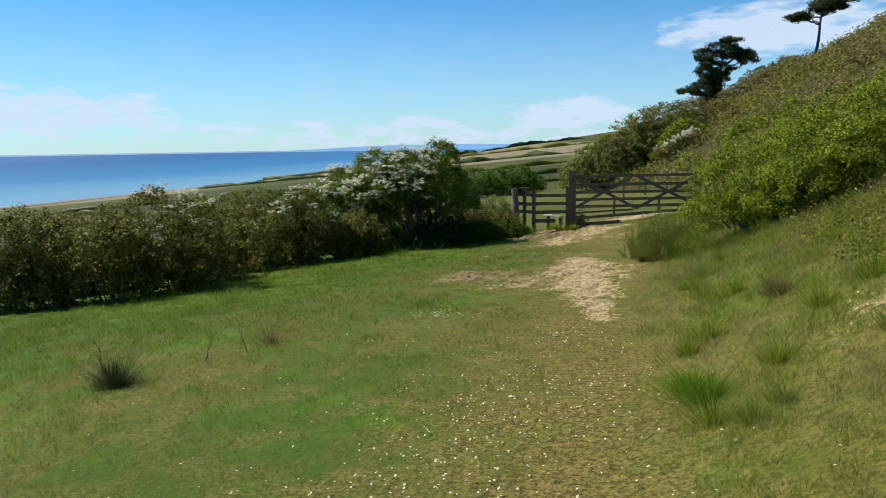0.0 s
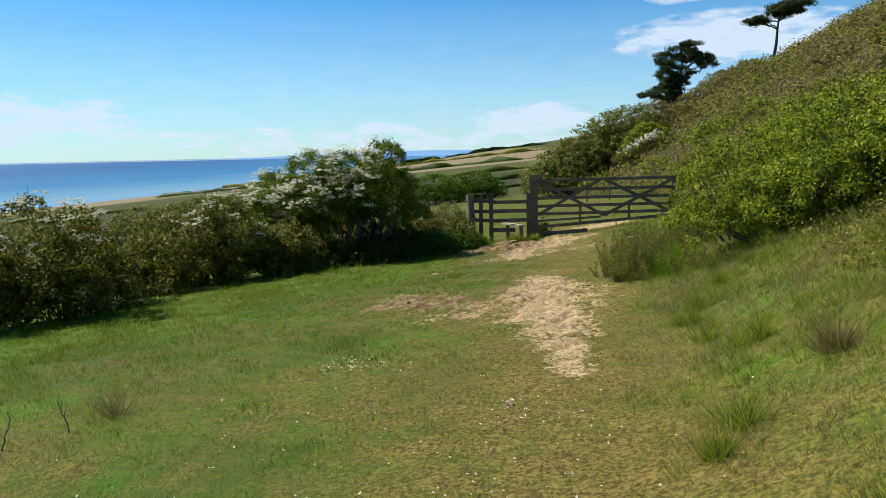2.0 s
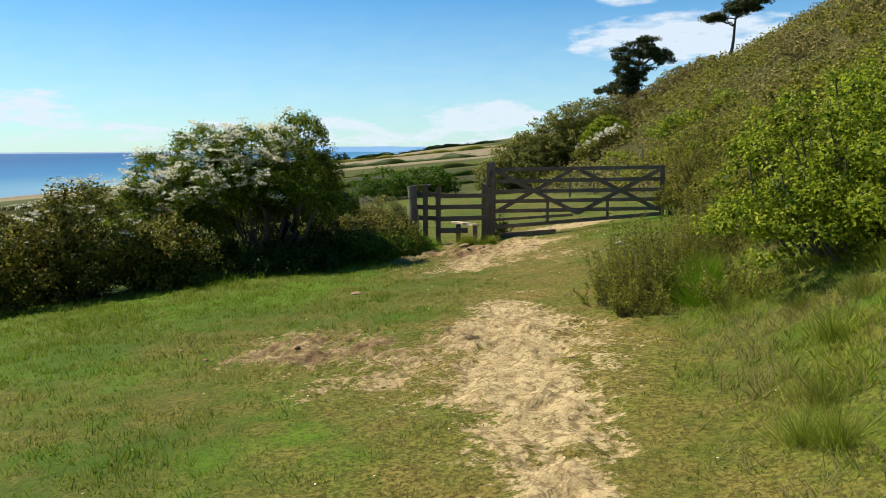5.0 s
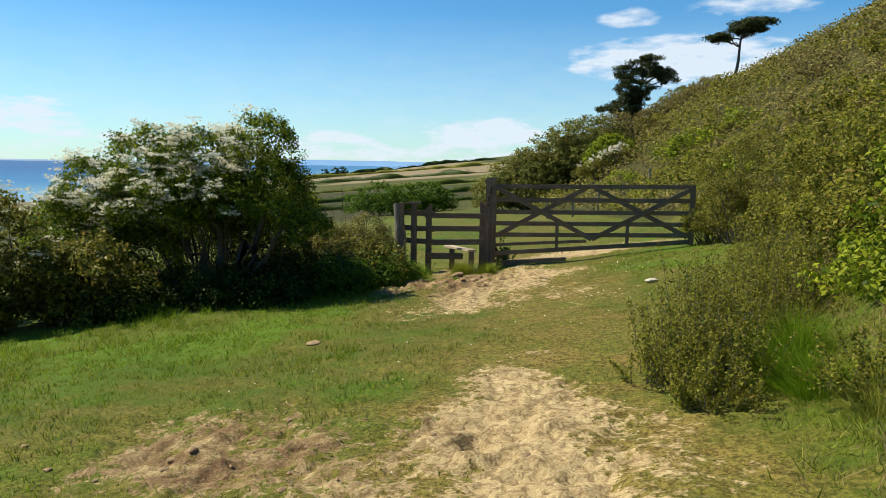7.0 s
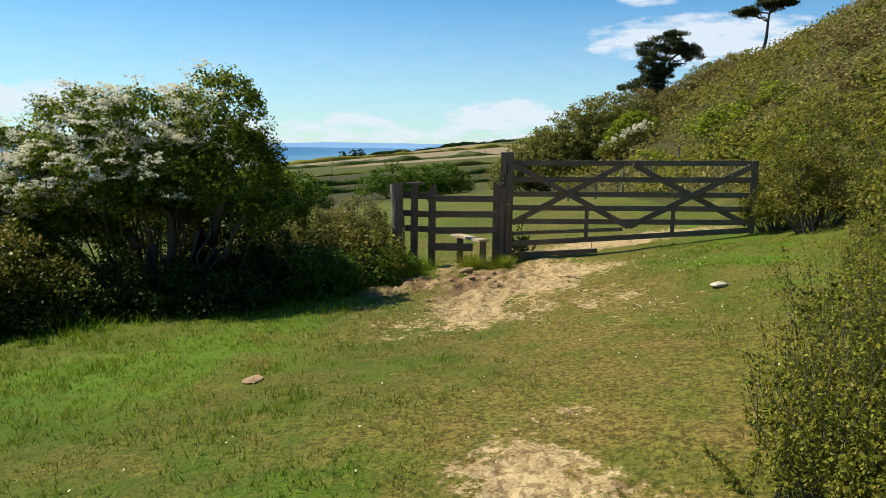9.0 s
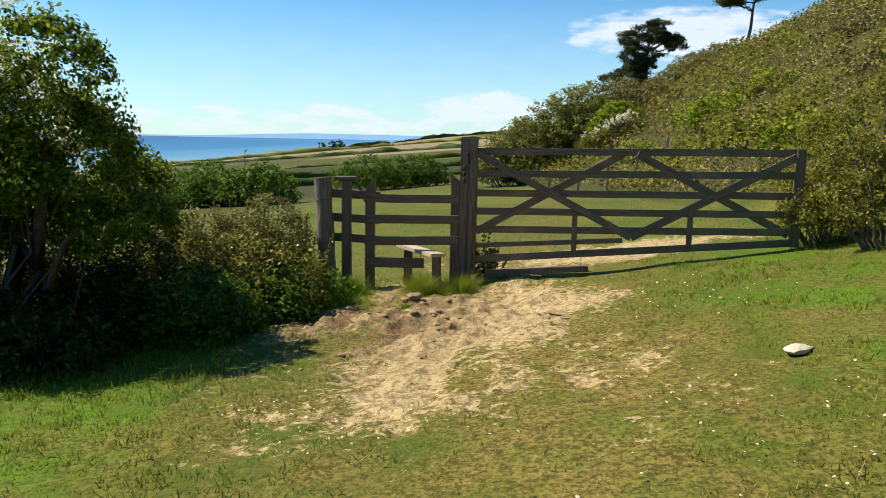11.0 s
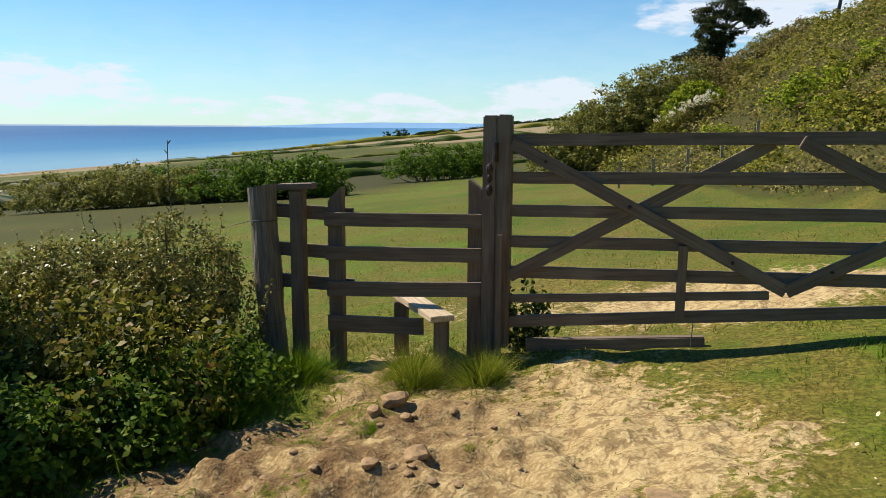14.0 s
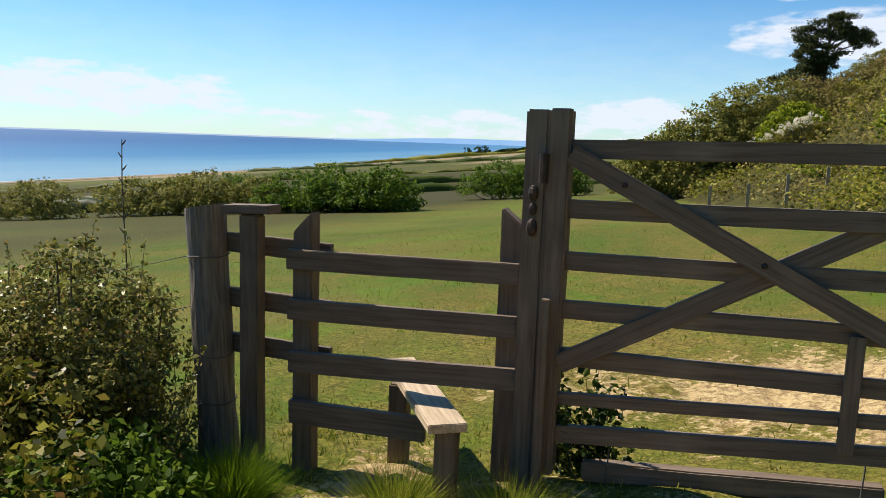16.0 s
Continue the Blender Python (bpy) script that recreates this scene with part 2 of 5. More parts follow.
bsdf.inputs["Specular IOR Level"].default_value = 0.15
bump(tree, bsdf, math_node(tree, "ADD", math_node(tree, "MULTIPLY", mid, 0.45), math_node(tree, "ADD", fine, math_node(tree, "MULTIPLY", math_node(tree, "SUBTRACT", 1.0, gaps), 1.3))), 0.8, 0.011)

SEA, tree, bsdf = material("sea")
where = tree.nodes.new("ShaderNodeNewGeometry")
xyz = tree.nodes.new("ShaderNodeSeparateXYZ")
tree.links.new(where.outputs["Position"], xyz.inputs[0])
off = node(tree, "ShaderNodeMapRange", From_Min=-560.0, From_Max=-2200.0)
tree.links.new(xyz.outputs[0], off.inputs[0])
streak = grain(tree, 0.004, 4.0, (1, 0.15, 1))
depth = math_node(tree, "ADD", off.outputs[0], math_node(tree, "MULTIPLY", math_node(tree, "SUBTRACT", streak, 0.5), 0.35))
col = ramp(tree, depth, ((0, (0.17, 0.29, 0.35)), (0.12, (0.11, 0.25, 0.34)), (0.35, (0.03, 0.155, 0.29)), (1, (0.006, 0.085, 0.22))))
surf = node(tree, "ShaderNodeMapRange", From_Min=-600.0, From_Max=-592.0)
tree.links.new(xyz.outputs[0], surf.inputs[0])
col = blend(tree, math_node(tree, "MULTIPLY", surf.outputs[0], grain(tree, 0.02, 3.0)), col, (0.7, 0.72, 0.72))
tree.links.new(col, bsdf.inputs["Base Color"])
bsdf.inputs["Roughness"].default_value = 0.55
bsdf.inputs["Specular IOR Level"].default_value = 0.2
bump(tree, bsdf, grain(tree, 0.3, 4.0), 0.5, 0.6)

CLOUD, tree, bsdf = material("cloud")
tree.nodes.remove(bsdf)
place = tree.nodes.new("ShaderNodeAttribute")
place.attribute_name = "sky_place"
sep = tree.nodes.new("ShaderNodeSeparateXYZ")
tree.links.new(place.outputs["Vector"], sep.inputs[0])
stretch = node(tree, "ShaderNodeMapping", Scale=(0.34, 1.1, 1))
tree.links.new(place.outputs["Vector"], stretch.inputs[0])
puff = node(tree, "ShaderNodeTexNoise", Scale=1.0, Detail=7.0, Roughness=0.55)
tree.links.new(stretch.outputs[0], puff.inputs["Vector"])
CLOUDS = ((8.5, 7.6, 9.5, 2.1, 1.0), (4.5, 10.6, 2.6, 0.9, 0.5), (13, 11.0, 5, 1.0, 0.45), (-5.5, 2.2, 7, 1.6, 0.95), (-17, 1.9, 4.5, 0.7, 0.9),
          (-26, 1.6, 3.5, 0.5, 0.8), (-34, 1.6, 4, 0.6, 0.8), (-45, 2.6, 14, 2.2, 0.9), (-15, 0.8, 34, 1.3, 0.6), (-62, 3.4, 12, 2.2, 0.8))
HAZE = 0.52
total = None
for az, el, w, h, force in CLOUDS:
    u = math_node(tree, "DIVIDE", math_node(tree, "SUBTRACT", sep.outputs[0], float(az)), float(w))
    v = math_node(tree, "DIVIDE", math_node(tree, "SUBTRACT", sep.outputs[1], float(el)), float(h))
    r2 = math_node(tree, "ADD", math_node(tree, "MULTIPLY", u, u), math_node(tree, "MULTIPLY", v, v))
    body = math_node(tree, "MULTIPLY", math_node(tree, "MAXIMUM", math_node(tree, "SUBTRACT", 1.0, r2), 0.0), force)
    total = body if total is None else math_node(tree, "MAXIMUM", total, body)
thick = math_node(tree, "ADD", total, math_node(tree, "MULTIPLY", math_node(tree, "SUBTRACT", puff.outputs[0], 0.50), 2.6))
thick = math_node(tree, "MULTIPLY", math_node(tree, "MINIMUM", math_node(tree, "MULTIPLY", total, 4.0), 1.0), thick)
veil = node(tree, "ShaderNodeMapRange", From_Min=0.05, From_Max=0.75, To_Max=0.9)
tree.links.new(thick, veil.inputs[0])
# horizon haze painted into the glow of the cloud sheet
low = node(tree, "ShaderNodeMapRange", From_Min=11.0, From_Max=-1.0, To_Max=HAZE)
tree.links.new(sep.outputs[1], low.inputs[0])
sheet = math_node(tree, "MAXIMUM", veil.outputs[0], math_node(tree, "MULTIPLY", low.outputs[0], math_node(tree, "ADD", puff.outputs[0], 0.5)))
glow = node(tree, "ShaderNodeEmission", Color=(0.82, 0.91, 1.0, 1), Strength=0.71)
clear = tree.nodes.new("ShaderNodeBsdfTransparent")
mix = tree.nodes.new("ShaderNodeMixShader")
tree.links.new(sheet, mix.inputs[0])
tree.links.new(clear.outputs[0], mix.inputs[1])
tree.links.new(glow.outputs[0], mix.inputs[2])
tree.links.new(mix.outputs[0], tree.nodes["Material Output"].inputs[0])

# ---- mesh helpers ----
RNG = np.random.default_rng(11)
LATTICE = np.random.default_rng(5).random((256, 256))


def patchy(x, y, size, octaves=3):
    """Smooth random values from 0 to 1 over the plan, at the given size in metres."""
    out, amp, norm = 0.0, 1.0, 0.0
    for k in range(octaves):
        u, v = x / size * 2 ** k + 17.3 * k, y / size * 2 ** k + 9.1 * k
        i, j = np.floor(u).astype(int), np.floor(v).astype(int)
        f, g = u - i, v - j
        f, g = f * f * (3 - 2 * f), g * g * (3 - 2 * g)
        i0, i1, j0, j1 = i % 256, (i + 1) % 256, j % 256, (j + 1) % 256
        out = out + amp * ((LATTICE[i0, j0] * (1 - f) + LATTICE[i1, j0] * f) * (1 - g) + (LATTICE[i0, j1] * (1 - f) + LATTICE[i1, j1] * f) * g)
        norm += amp
        amp *= 0.5
    return out / norm


def mesh_data(name, verts, faces, mat):
    """A mesh from arrays of places and of faces of one size."""
    me = bpy.data.meshes.new(name)
    verts, faces = np.asarray(verts, np.float32), np.asarray(faces, np.int32)
    n, k = faces.shape
    me.vertices.add(len(verts))
    me.vertices.foreach_set("co", verts.ravel())
    me.loops.add(n * k)
    me.loops.foreach_set("vertex_index", faces.ravel())
    me.polygons.add(n)
    me.polygons.foreach_set("loop_start", np.arange(0, n * k, k, dtype=np.int32))
    me.polygons.foreach_set("loop_total", np.full(n, k, np.int32))
    me.update(calc_edges=True)
    me.materials.append(mat)
    return me


def thing(name, place, label, category, group=""):
    ob = new(name)
    ob.empty_display_size = 0.2
    ob.location = place
    return tagged(ob, label, category, group)


def part(name, data, material_, parent, label="", m=None):
    """Links a bmesh or a mesh as one part under a thing."""
    if isinstance(data, bmesh.types.BMesh):
        me = bpy.data.meshes.new(name)
        data.to_mesh(me)
        data.free()
        me.materials.append(material_)
        data = me
    ob = new(name, data)
    ob.parent = parent
    if m is not None:
        ob.matrix_basis = m
    return tagged(ob, label)


def unit(v):
    return v / np.maximum(np.linalg.norm(v, axis=-1, keepdims=True), 1e-9)


def leaf_arrays(rng, centres, outward, size, width=0.62, lift=0.5, fold=0.12):
    """Four-cornered folded leaves at the centres, facing roughly outwards and up."""
    n = len(centres)
    size = (size * rng.uniform(0.6, 1.35, n))[:, None]
    facing = unit(outward * 0.7 + rng.normal(size=(n, 3)) * 0.75 + np.array((0, 0, lift)))
    along = rng.normal(size=(n, 3))
    along = unit(along - facing * (along * facing).sum(1, keepdims=True))
    side = np.cross(facing, along)
    v = np.stack((centres - along * size * 0.5, centres + side * size * width * 0.5 + facing * size * fold,
                  centres + along * size * 0.5, centres - side * size * width * 0.5 + facing * size * fold), 1).reshape(-1, 3)
    return v, np.arange(4 * n).reshape(n, 4)


def blades(rng, x, y, height, width, lean=0.5, z=None):
    """Grass blades, one pointed triangle each."""
    n = len(x)
    base = np.stack((x, y, (land_shape(x, y) if z is None else z) - 0.004), 1)
    turn = rng.uniform(0, 2 * np.pi, n)
    across = np.stack((np.cos(turn), np.sin(turn), np.zeros(n)), 1) * (np.asarray(width) * 0.5 * np.ones(n))[:, None]
    height = height * rng.uniform(0.5, 1.3, n)
    tip = base + np.stack((rng.normal(0, lean, n) * height, rng.normal(0, lean, n) * height, height), 1)
    v = np.stack((base - across, base + across, tip), 1).reshape(-1, 3)
    return v, np.arange(3 * n).reshape(n, 3)


def tube_arrays(points, radii, sides=5):
    points = np.asarray(points, float)
    n = len(points)
    way = unit(np.gradient(points, axis=0))
    a = unit(np.cross(way, np.array((0.31, 0.87, 0.37))))
    b = np.cross(way, a)
    ang = np.linspace(0, 2 * np.pi, sides, endpoint=False)
    ring = np.cos(ang)[None, :, None] * a[:, None] + np.sin(ang)[None, :, None] * b[:, None]
    v = (points[:, None] + ring * np.asarray(radii)[:, None, None]).reshape(-1, 3)
    f = [(i * sides + j, i * sides + (j + 1) % sides, (i + 1) * sides + (j + 1) % sides, (i + 1) * sides + j) for i in range(n - 1) for j in range(sides)]
    return v, np.array(f)


def joined(pieces):
    """Joins arrays of places and faces into one pair."""
    vs, fs, at = [], [], 0
    for v, f in pieces:
        vs.append(v)
        fs.append(f + at)
        at += len(v)
    return np.concatenate(vs), np.concatenate(fs)


def limb(rng, a, b, r0, r1, steps=6, sag=0.12):
    a, b = np.asarray(a, float), np.asarray(b, float)
    s = np.linspace(0, 1, steps)[:, None]
    p = a + (b - a) * s + rng.normal(0, sag * 0.25 * np.linalg.norm(b - a), (steps, 3)) * np.sin(s * np.pi)
    return tube_arrays(p, np.linspace(r0, r1, steps))


def clump_centres(rng, lobes, n, low=-0.35, inner=0.8):
    """Places near the skins of ellipsoid lobes, and which way is out."""
    lobes = np.asarray(lobes, float)
    weight = lobes[:, 3] * lobes[:, 4] + lobes[:, 3] * lobes[:, 5] + lobes[:, 4] * lobes[:, 5]
    pick = rng.choice(len(lobes), n, p=weight / weight.sum())
    d = unit(rng.normal(size=(n, 3)))
    d[:, 2] = np.where(d[:, 2] < low, -d[:, 2], d[:, 2])
    r = rng.uniform(inner, 1.04, n)[:, None]
    return lobes[pick, :3] + d * lobes[pick, 3:] * r, d


def lobes_inward(points, lobes, rng):
    """Draws places towards the lobes' common middle, for the leaves inside."""
    mid = np.mean(np.asarray(lobes, float)[:, :3], axis=0)
    return mid + (points - mid) * rng.uniform(0.45, 0.85, (len(points), 1))


def bush(name, place, lobes, mat, label, category, clumps=90, radius=0.17, leaves=110, leaf=0.045, stems=14, seed=1, blossom=0, group="",
         width=0.62, stem_r=0.016, low=-0.5, twigs=0, skirt=True, bare=9.0):
    """A shrub: stems from the ground, clumps of leaves on lobes, and blossom where it flowers."""
    rng = np.random.default_rng(seed)
    ob = thing(name, place, label, category, group)
    lobes = list(lobes) + [(c[0], c[1], max(c[5] * 0.45, c[2] * 0.3), c[3] * 0.95, c[4] * 0.95, max(c[2] * 0.35, 0.12)) for c in lobes if skirt]
    centres, out = clump_centres(rng, lobes, clumps, low)
    fill, fill_out = clump_centres(rng, lobes, clumps // 3, -0.8, 0.35)
    fill = lobes_inward(fill, lobes, rng)
    clumps += clumps // 3
    centres, out = np.concatenate((centres, fill)), np.concatenate((out, fill_out))
    pieces = []
    for k in range(stems):
        c = centres[rng.integers(clumps)]
        root = np.array((c[0] * 0.35 + rng.normal(0, 0.08), c[1] * 0.35 + rng.normal(0, 0.08), -0.12))
        pieces.append(limb(rng, root, c, stem_r * rng.uniform(0.6, 1.4), 0.004))
    for k in range(twigs):
        i = rng.integers(clumps)
        pieces.append(limb(rng, centres[i] - out[i] * 0.2, centres[i] + out[i] * radius * rng.uniform(0.8, 1.7) + (0, 0, 0.03), 0.003, 0.0012, 4))
    tagged(part("branchwork", mesh_data("branchwork", *joined(pieces), BARK), BARK, ob, "thin brown woody stems"), kind="stuff")
    n = clumps * leaves
    k = np.repeat(np.arange(clumps), leaves)
    spread = np.repeat(rng.uniform(0.6, 1.35, clumps), leaves)[:, None] * radius
    d = unit(rng.normal(size=(n, 3)))
    at = centres[k] + d * spread * rng.uniform(0.35, 1.0, n)[:, None] * np.array((1, 1, 0.8))
    tagged(part("foliage", mesh_data("foliage", *leaf_arrays(rng, at, unit(d + out[k]), leaf, width), mat), mat, ob), kind="stuff")
    if blossom:
        top = max(c[2] + c[5] for c in lobes)
        up = np.nonzero((out[:, 2] > -0.25) & (centres[:, 2] > top * np.where(centres[:, 0] < -1.4, 0.12, 0.42)) & (centres[:, 0] < bare))[0]
        up = up[(patchy(centres[up, 0] + 20, centres[up, 2] * 1.6 + centres[up, 1], 0.55, 2) > 0.47)]
        sprays = rng.choice(up, max(blossom // 7, 1))
        bough = centres[sprays] + unit(out[sprays] + np.array((0, 0, 0.5)) + rng.normal(0, 0.5, (len(sprays), 3))) * radius * rng.uniform(0.8, 1.25, len(sprays))[:, None]
        k = np.repeat(np.arange(len(sprays)), 7)
        heads = bough[k] + rng.normal(0, 0.055, (len(k), 3)) * np.array((1.3, 1.3, 0.45))
        per = 18
        kk = np.repeat(np.arange(len(k)), per)
        at = heads[kk] + rng.normal(0, 0.014, (len(kk), 3)) * np.array((1.4, 1.4, 0.6))
        tagged(part("blossom", mesh_data("blossom", *leaf_arrays(rng, at, out[sprays][k][kk], 0.018, 1.0, 0.9), PETAL), PETAL, ob, "creamy white hawthorn blossom"), kind="stuff")
    return ob


def sprig_bush(place, radius, height, mat, label, seed, sprigs=130, leaves=88, leaf=0.0195):
    """A thorny shrub of many upright sprigs, each a thin stem set with small leaves."""
    rng = np.random.default_rng(seed)
    ob = thing("spiny_shrub", place, label, "shrub", "thorny shrubs by the path")
    a, d = rng.uniform(0, 2 * np.pi, sprigs), np.sqrt(rng.random(sprigs)) * radius
    foot = np.stack((np.cos(a) * d, np.sin(a) * d, np.full(sprigs, -0.05)), 1)
    d *= 0.7 + 0.6 * patchy(np.cos(a) * 2 + seed, np.sin(a) * 2, 1.0, 1)
    foot[:, :2] = np.stack((np.cos(a) * d, np.sin(a) * d), 1)
    tall = height * (1.05 - 0.45 * (d / radius)) * rng.uniform(0.3, 1.25, sprigs)
    tip = foot + np.stack((np.cos(a) * d * 0.35 + rng.normal(0, 0.08, sprigs), np.sin(a) * d * 0.35 + rng.normal(0, 0.08, sprigs), tall), 1)
    wood = [limb(rng, p, q, 0.0028, 0.001, 5, 0.12) for p, q in zip(foot, tip)]
    tagged(part("branchwork", mesh_data("branchwork", *joined(wood), BARK), BARK, ob, "thin brown thorny stems"), kind="stuff")
    k = np.repeat(np.arange(sprigs), leaves)
    s = rng.uniform(0.12, 1.02, len(k)) ** 0.8
    out = unit(rng.normal(size=(len(k), 3)))
    at = foot[k] + (tip - foot)[k] * s[:, None] + out * (rng.uniform(0.012, 0.055, len(k)) * (1.15 - 0.7 * s))[:, None]
    tagged(part("foliage", mesh_data("foliage", *leaf_arrays(rng, at, out, leaf, 0.6), mat), mat, ob), kind="stuff")
    return ob


def sub(ob, piece):
    """Hangs a part of a thing under one of its other parts, in place."""
    ob.matrix_basis = piece.matrix_basis.inverted() @ ob.matrix_basis
    ob.parent = piece
    return ob


def beam(name, a, b, wide, deep, parent, mat=WOOD, label="", seed=0, slant=0.0, up=(0, 1, 0)):
    """A sawn timber from a to b: wide across the face, deep along `up`, with worn edges and a slight bow."""
    a, b = Vector(a), Vector(b)
    x = (b - a).normalized()
    d = (Vector(up) - x * Vector(up).dot(x)).normalized()
    w = d.cross(x)
    length = (b - a).length
    bm = bmesh.new()
    bmesh.ops.create_cube(bm, size=1)
    bmesh.ops.scale(bm, vec=(length, deep, wide), verts=bm.verts)
    long_edges = [e for e in bm.edges if abs((e.verts[0].co - e.verts[1].co).x) > length * 0.5]
    bmesh.ops.subdivide_edges(bm, edges=long_edges, cuts=max(2, int(length / 0.22)), use_grid_fill=True)
    bmesh.ops.bevel(bm, geom=[e for e in bm.edges if e.is_manifold and e.calc_face_angle(0) > 0.8], offset=min(wide, deep) * 0.10, segments=2, affect="EDGES")
    for v in bm.verts:
        q = v.co * 5 + Vector((seed * 7.7, seed * 3.1, 0))
        v.co += Vector((0, noise.noise(q), noise.noise(q + Vector((9, 9, 9))))) * min(wide, deep) * 0.05
        v.co.z += slant * v.co.y if slant else 0
    m = Matrix((x, d, w)).transposed().to_4x4()
    m.translation = (a + b) / 2
    for f in bm.faces:
        f.smooth = False
    return part(name, bm, mat, parent, label, m)


def pebble(name, place, size, mat, label, category, seed, flat=0.55, group=""):
    bm = bmesh.new()
    bmesh.ops.create_icosphere(bm, subdivisions=2, radius=1)
    for v in bm.verts:
        p = v.co.copy()
        p += p * (noise.noise(p * 1.1 + Vector((seed, 0.3, 0.7))) * 0.35 + noise.noise(p * 2.7 + Vector((seed, 5, 0.2))) * 0.12)
        v.co = Vector((p.x * size[0], p.y * size[1], p.z * size[2]))
    me = bpy.data.meshes.new(name)
    bm.to_mesh(me)
    bm.free()
    me.materials.append(mat)
    ob = new(name, me)
    ob.matrix_world = pose(*place, 0, 0, seed * 47)
    return tagged(ob, label, category, group)


# ---- land, sea, sky ----
def lerp_table(v, xs, ys):
    return np.interp(v, xs, ys)


def land(x, y):
    """Height of the land: a plane that falls to the sea, the worn path, the bank and the hillside."""
    x, y = np.asarray(x, float), np.asarray(y, float)
    along = lerp_table(y, (-60, 0, 8, 16, 21, 60, 120, 300, 800, 2000, 4900), (3.0, 0.2, -0.06, -0.27, -0.42, -1.8, -3.2, -2.0, 6.0, 34.0, 95.0))
    along = along * np.clip((x + 600) / 380, 0, 1)
    z = along + lerp_table(x, (-900, -620, -560, -12, -5, 0, 500), (-52, -51, -49, -1.15, -0.42, 0, 45))
    foot = lerp_table(y, (-40, 0, 7, 12, 16, 19, 23, 45, 65, 85, 140, 400), (0.3, 0.5, 0.75, 1.0, 1.5, 2.3, 2.6, 1.9, -3.0, -5, -12, -40))
    run = np.maximum(x - foot, 0)
    steep = lerp_table(y, (0, 20, 40, 100, 400), (0.50, 0.55, 0.53, 0.445, 0.14))
    hill = steep * (np.sqrt(run * run + 0.36) - 0.6)
    hill = np.where(hill > 24, 24 + 10 * np.tanh((hill - 24) / 10), hill)
    # the lip of higher ground that carries the gate
    lip = 0.08 * np.clip(x + 0.9, 0, 3.5) * lerp_table(y, (12, 16, 18, 24, 45), (0, 0.6, 1, 1, 0))
    knoll = 0.09 * np.exp(-((x + 0.6) / 0.7) ** 2 - ((y - 21.2) / 0.35) ** 2)
    return z + hill + lip + knoll

SOIL = ((0.32, 9.7, 0.24, 0.9, 8, 0.75), (0.05, 11.2, 0.46, 1.4, 10, 0.95), (-0.12, 12.7, 0.58, 1.1, 8, 1.0), (-0.25, 13.9, 0.36, 0.7, 8, 0.8), (-1.55, 12.6, 0.72, 0.70, 0, 0.80), (0.55, 12.3, 0.34, 0.8, 0, 0.56), (-0.85, 12.0, 0.5, 0.8, 0, 0.57), (-1.2, 11.2, 0.35, 0.4, 0, 0.5),
        (-0.95, 19.5, 1.0, 1.4, 0, 1.0), (-1.95, 19.4, 0.55, 0.8, 0, 0.85), (-0.35, 19.9, 0.65, 1.2, 0, 0.9), (-1.72, 20.9, 0.22, 0.8, 0, 0.95), (-0.8, 17.6, 1.0, 1.0, 0, 0.60), (0.15, 17.8, 0.6, 0.9, 0, 0.55), (0.4, 22.9, 1.6, 0.9, 0, 0.95),
        (2.4, 6.2, 0.5, 0.5, 0, 0.5))
MOIST = ((-1.6, 12.6, 1.0, 1.0), (-1.5, 19.7, 0.75, 1.3), (-2.0, 19.0, 0.5, 0.6))


def moist_mask(x, y):
    """Where the bare soil is churned and brown."""
    return np.clip(sum(np.exp(-((x - cx) / rx) ** 2 - ((y - cy) / ry) ** 2) for cx, cy, rx, ry in MOIST) * 1.2, 0, 1)


def soil_mask(x, y):
    wear = np.zeros_like(x)
    for cx, cy, rx, ry, rot, force in SOIL:
        c, s = math.cos(radians(rot)), math.sin(radians(rot))
        u, v = ((x - cx) * c + (y - cy) * s) / rx, ((y - cy) * c - (x - cx) * s) / ry
        wear = np.maximum(wear, force * np.clip(1.30 - 0.85 * np.sqrt(u * u + v * v), 0, 1))
    return np.clip(wear + ((patchy(x, y, 0.55) - 0.5) * 0.7 + (patchy(x + 3, y + 8, 0.17, 2) - 0.5) * 0.5) * (wear > 0), 0, 1)


def dry_mask(x, y):
    """How dry the turf is: worn pale along the trodden line, lush by the hedge."""
    line = np.interp(y, (0, 8, 14, 20), (0.55, 0.35, 0.0, -0.6))
    d = np.exp(-((x - line) / 1.1) ** 2) * np.interp(y, (8, 15, 19), (0.72, 0.55, 0.35)) + 0.22 + (patchy(x, y, 1.4) - 0.5) * 0.8 + (patchy(x + 7, y, 0.35, 2) - 0.5) * 0.7
    d = d + 0.14 * np.exp(-((x + 0.1) / 1.7) ** 2 - ((y - 17) / 3.0) ** 2)
    bank = np.clip((x - np.interp(y, (0, 12, 20, 60), (1.6, 1.8, 2.6, 2.0))) / 1.5, 0, 1) * 0.45
    hedge = np.clip((-x - np.interp(y, (4, 12, 16, 19, 25), (5.5, 3.0, 2.0, 1.8, 5.0))) / 2.0, 0, 1) * 0.45
    beyond = np.clip((y - 21.5) / 3, 0, 1) * 0.02
    return np.clip(d + bank - hedge * (y < 22) + beyond, 0, 1)


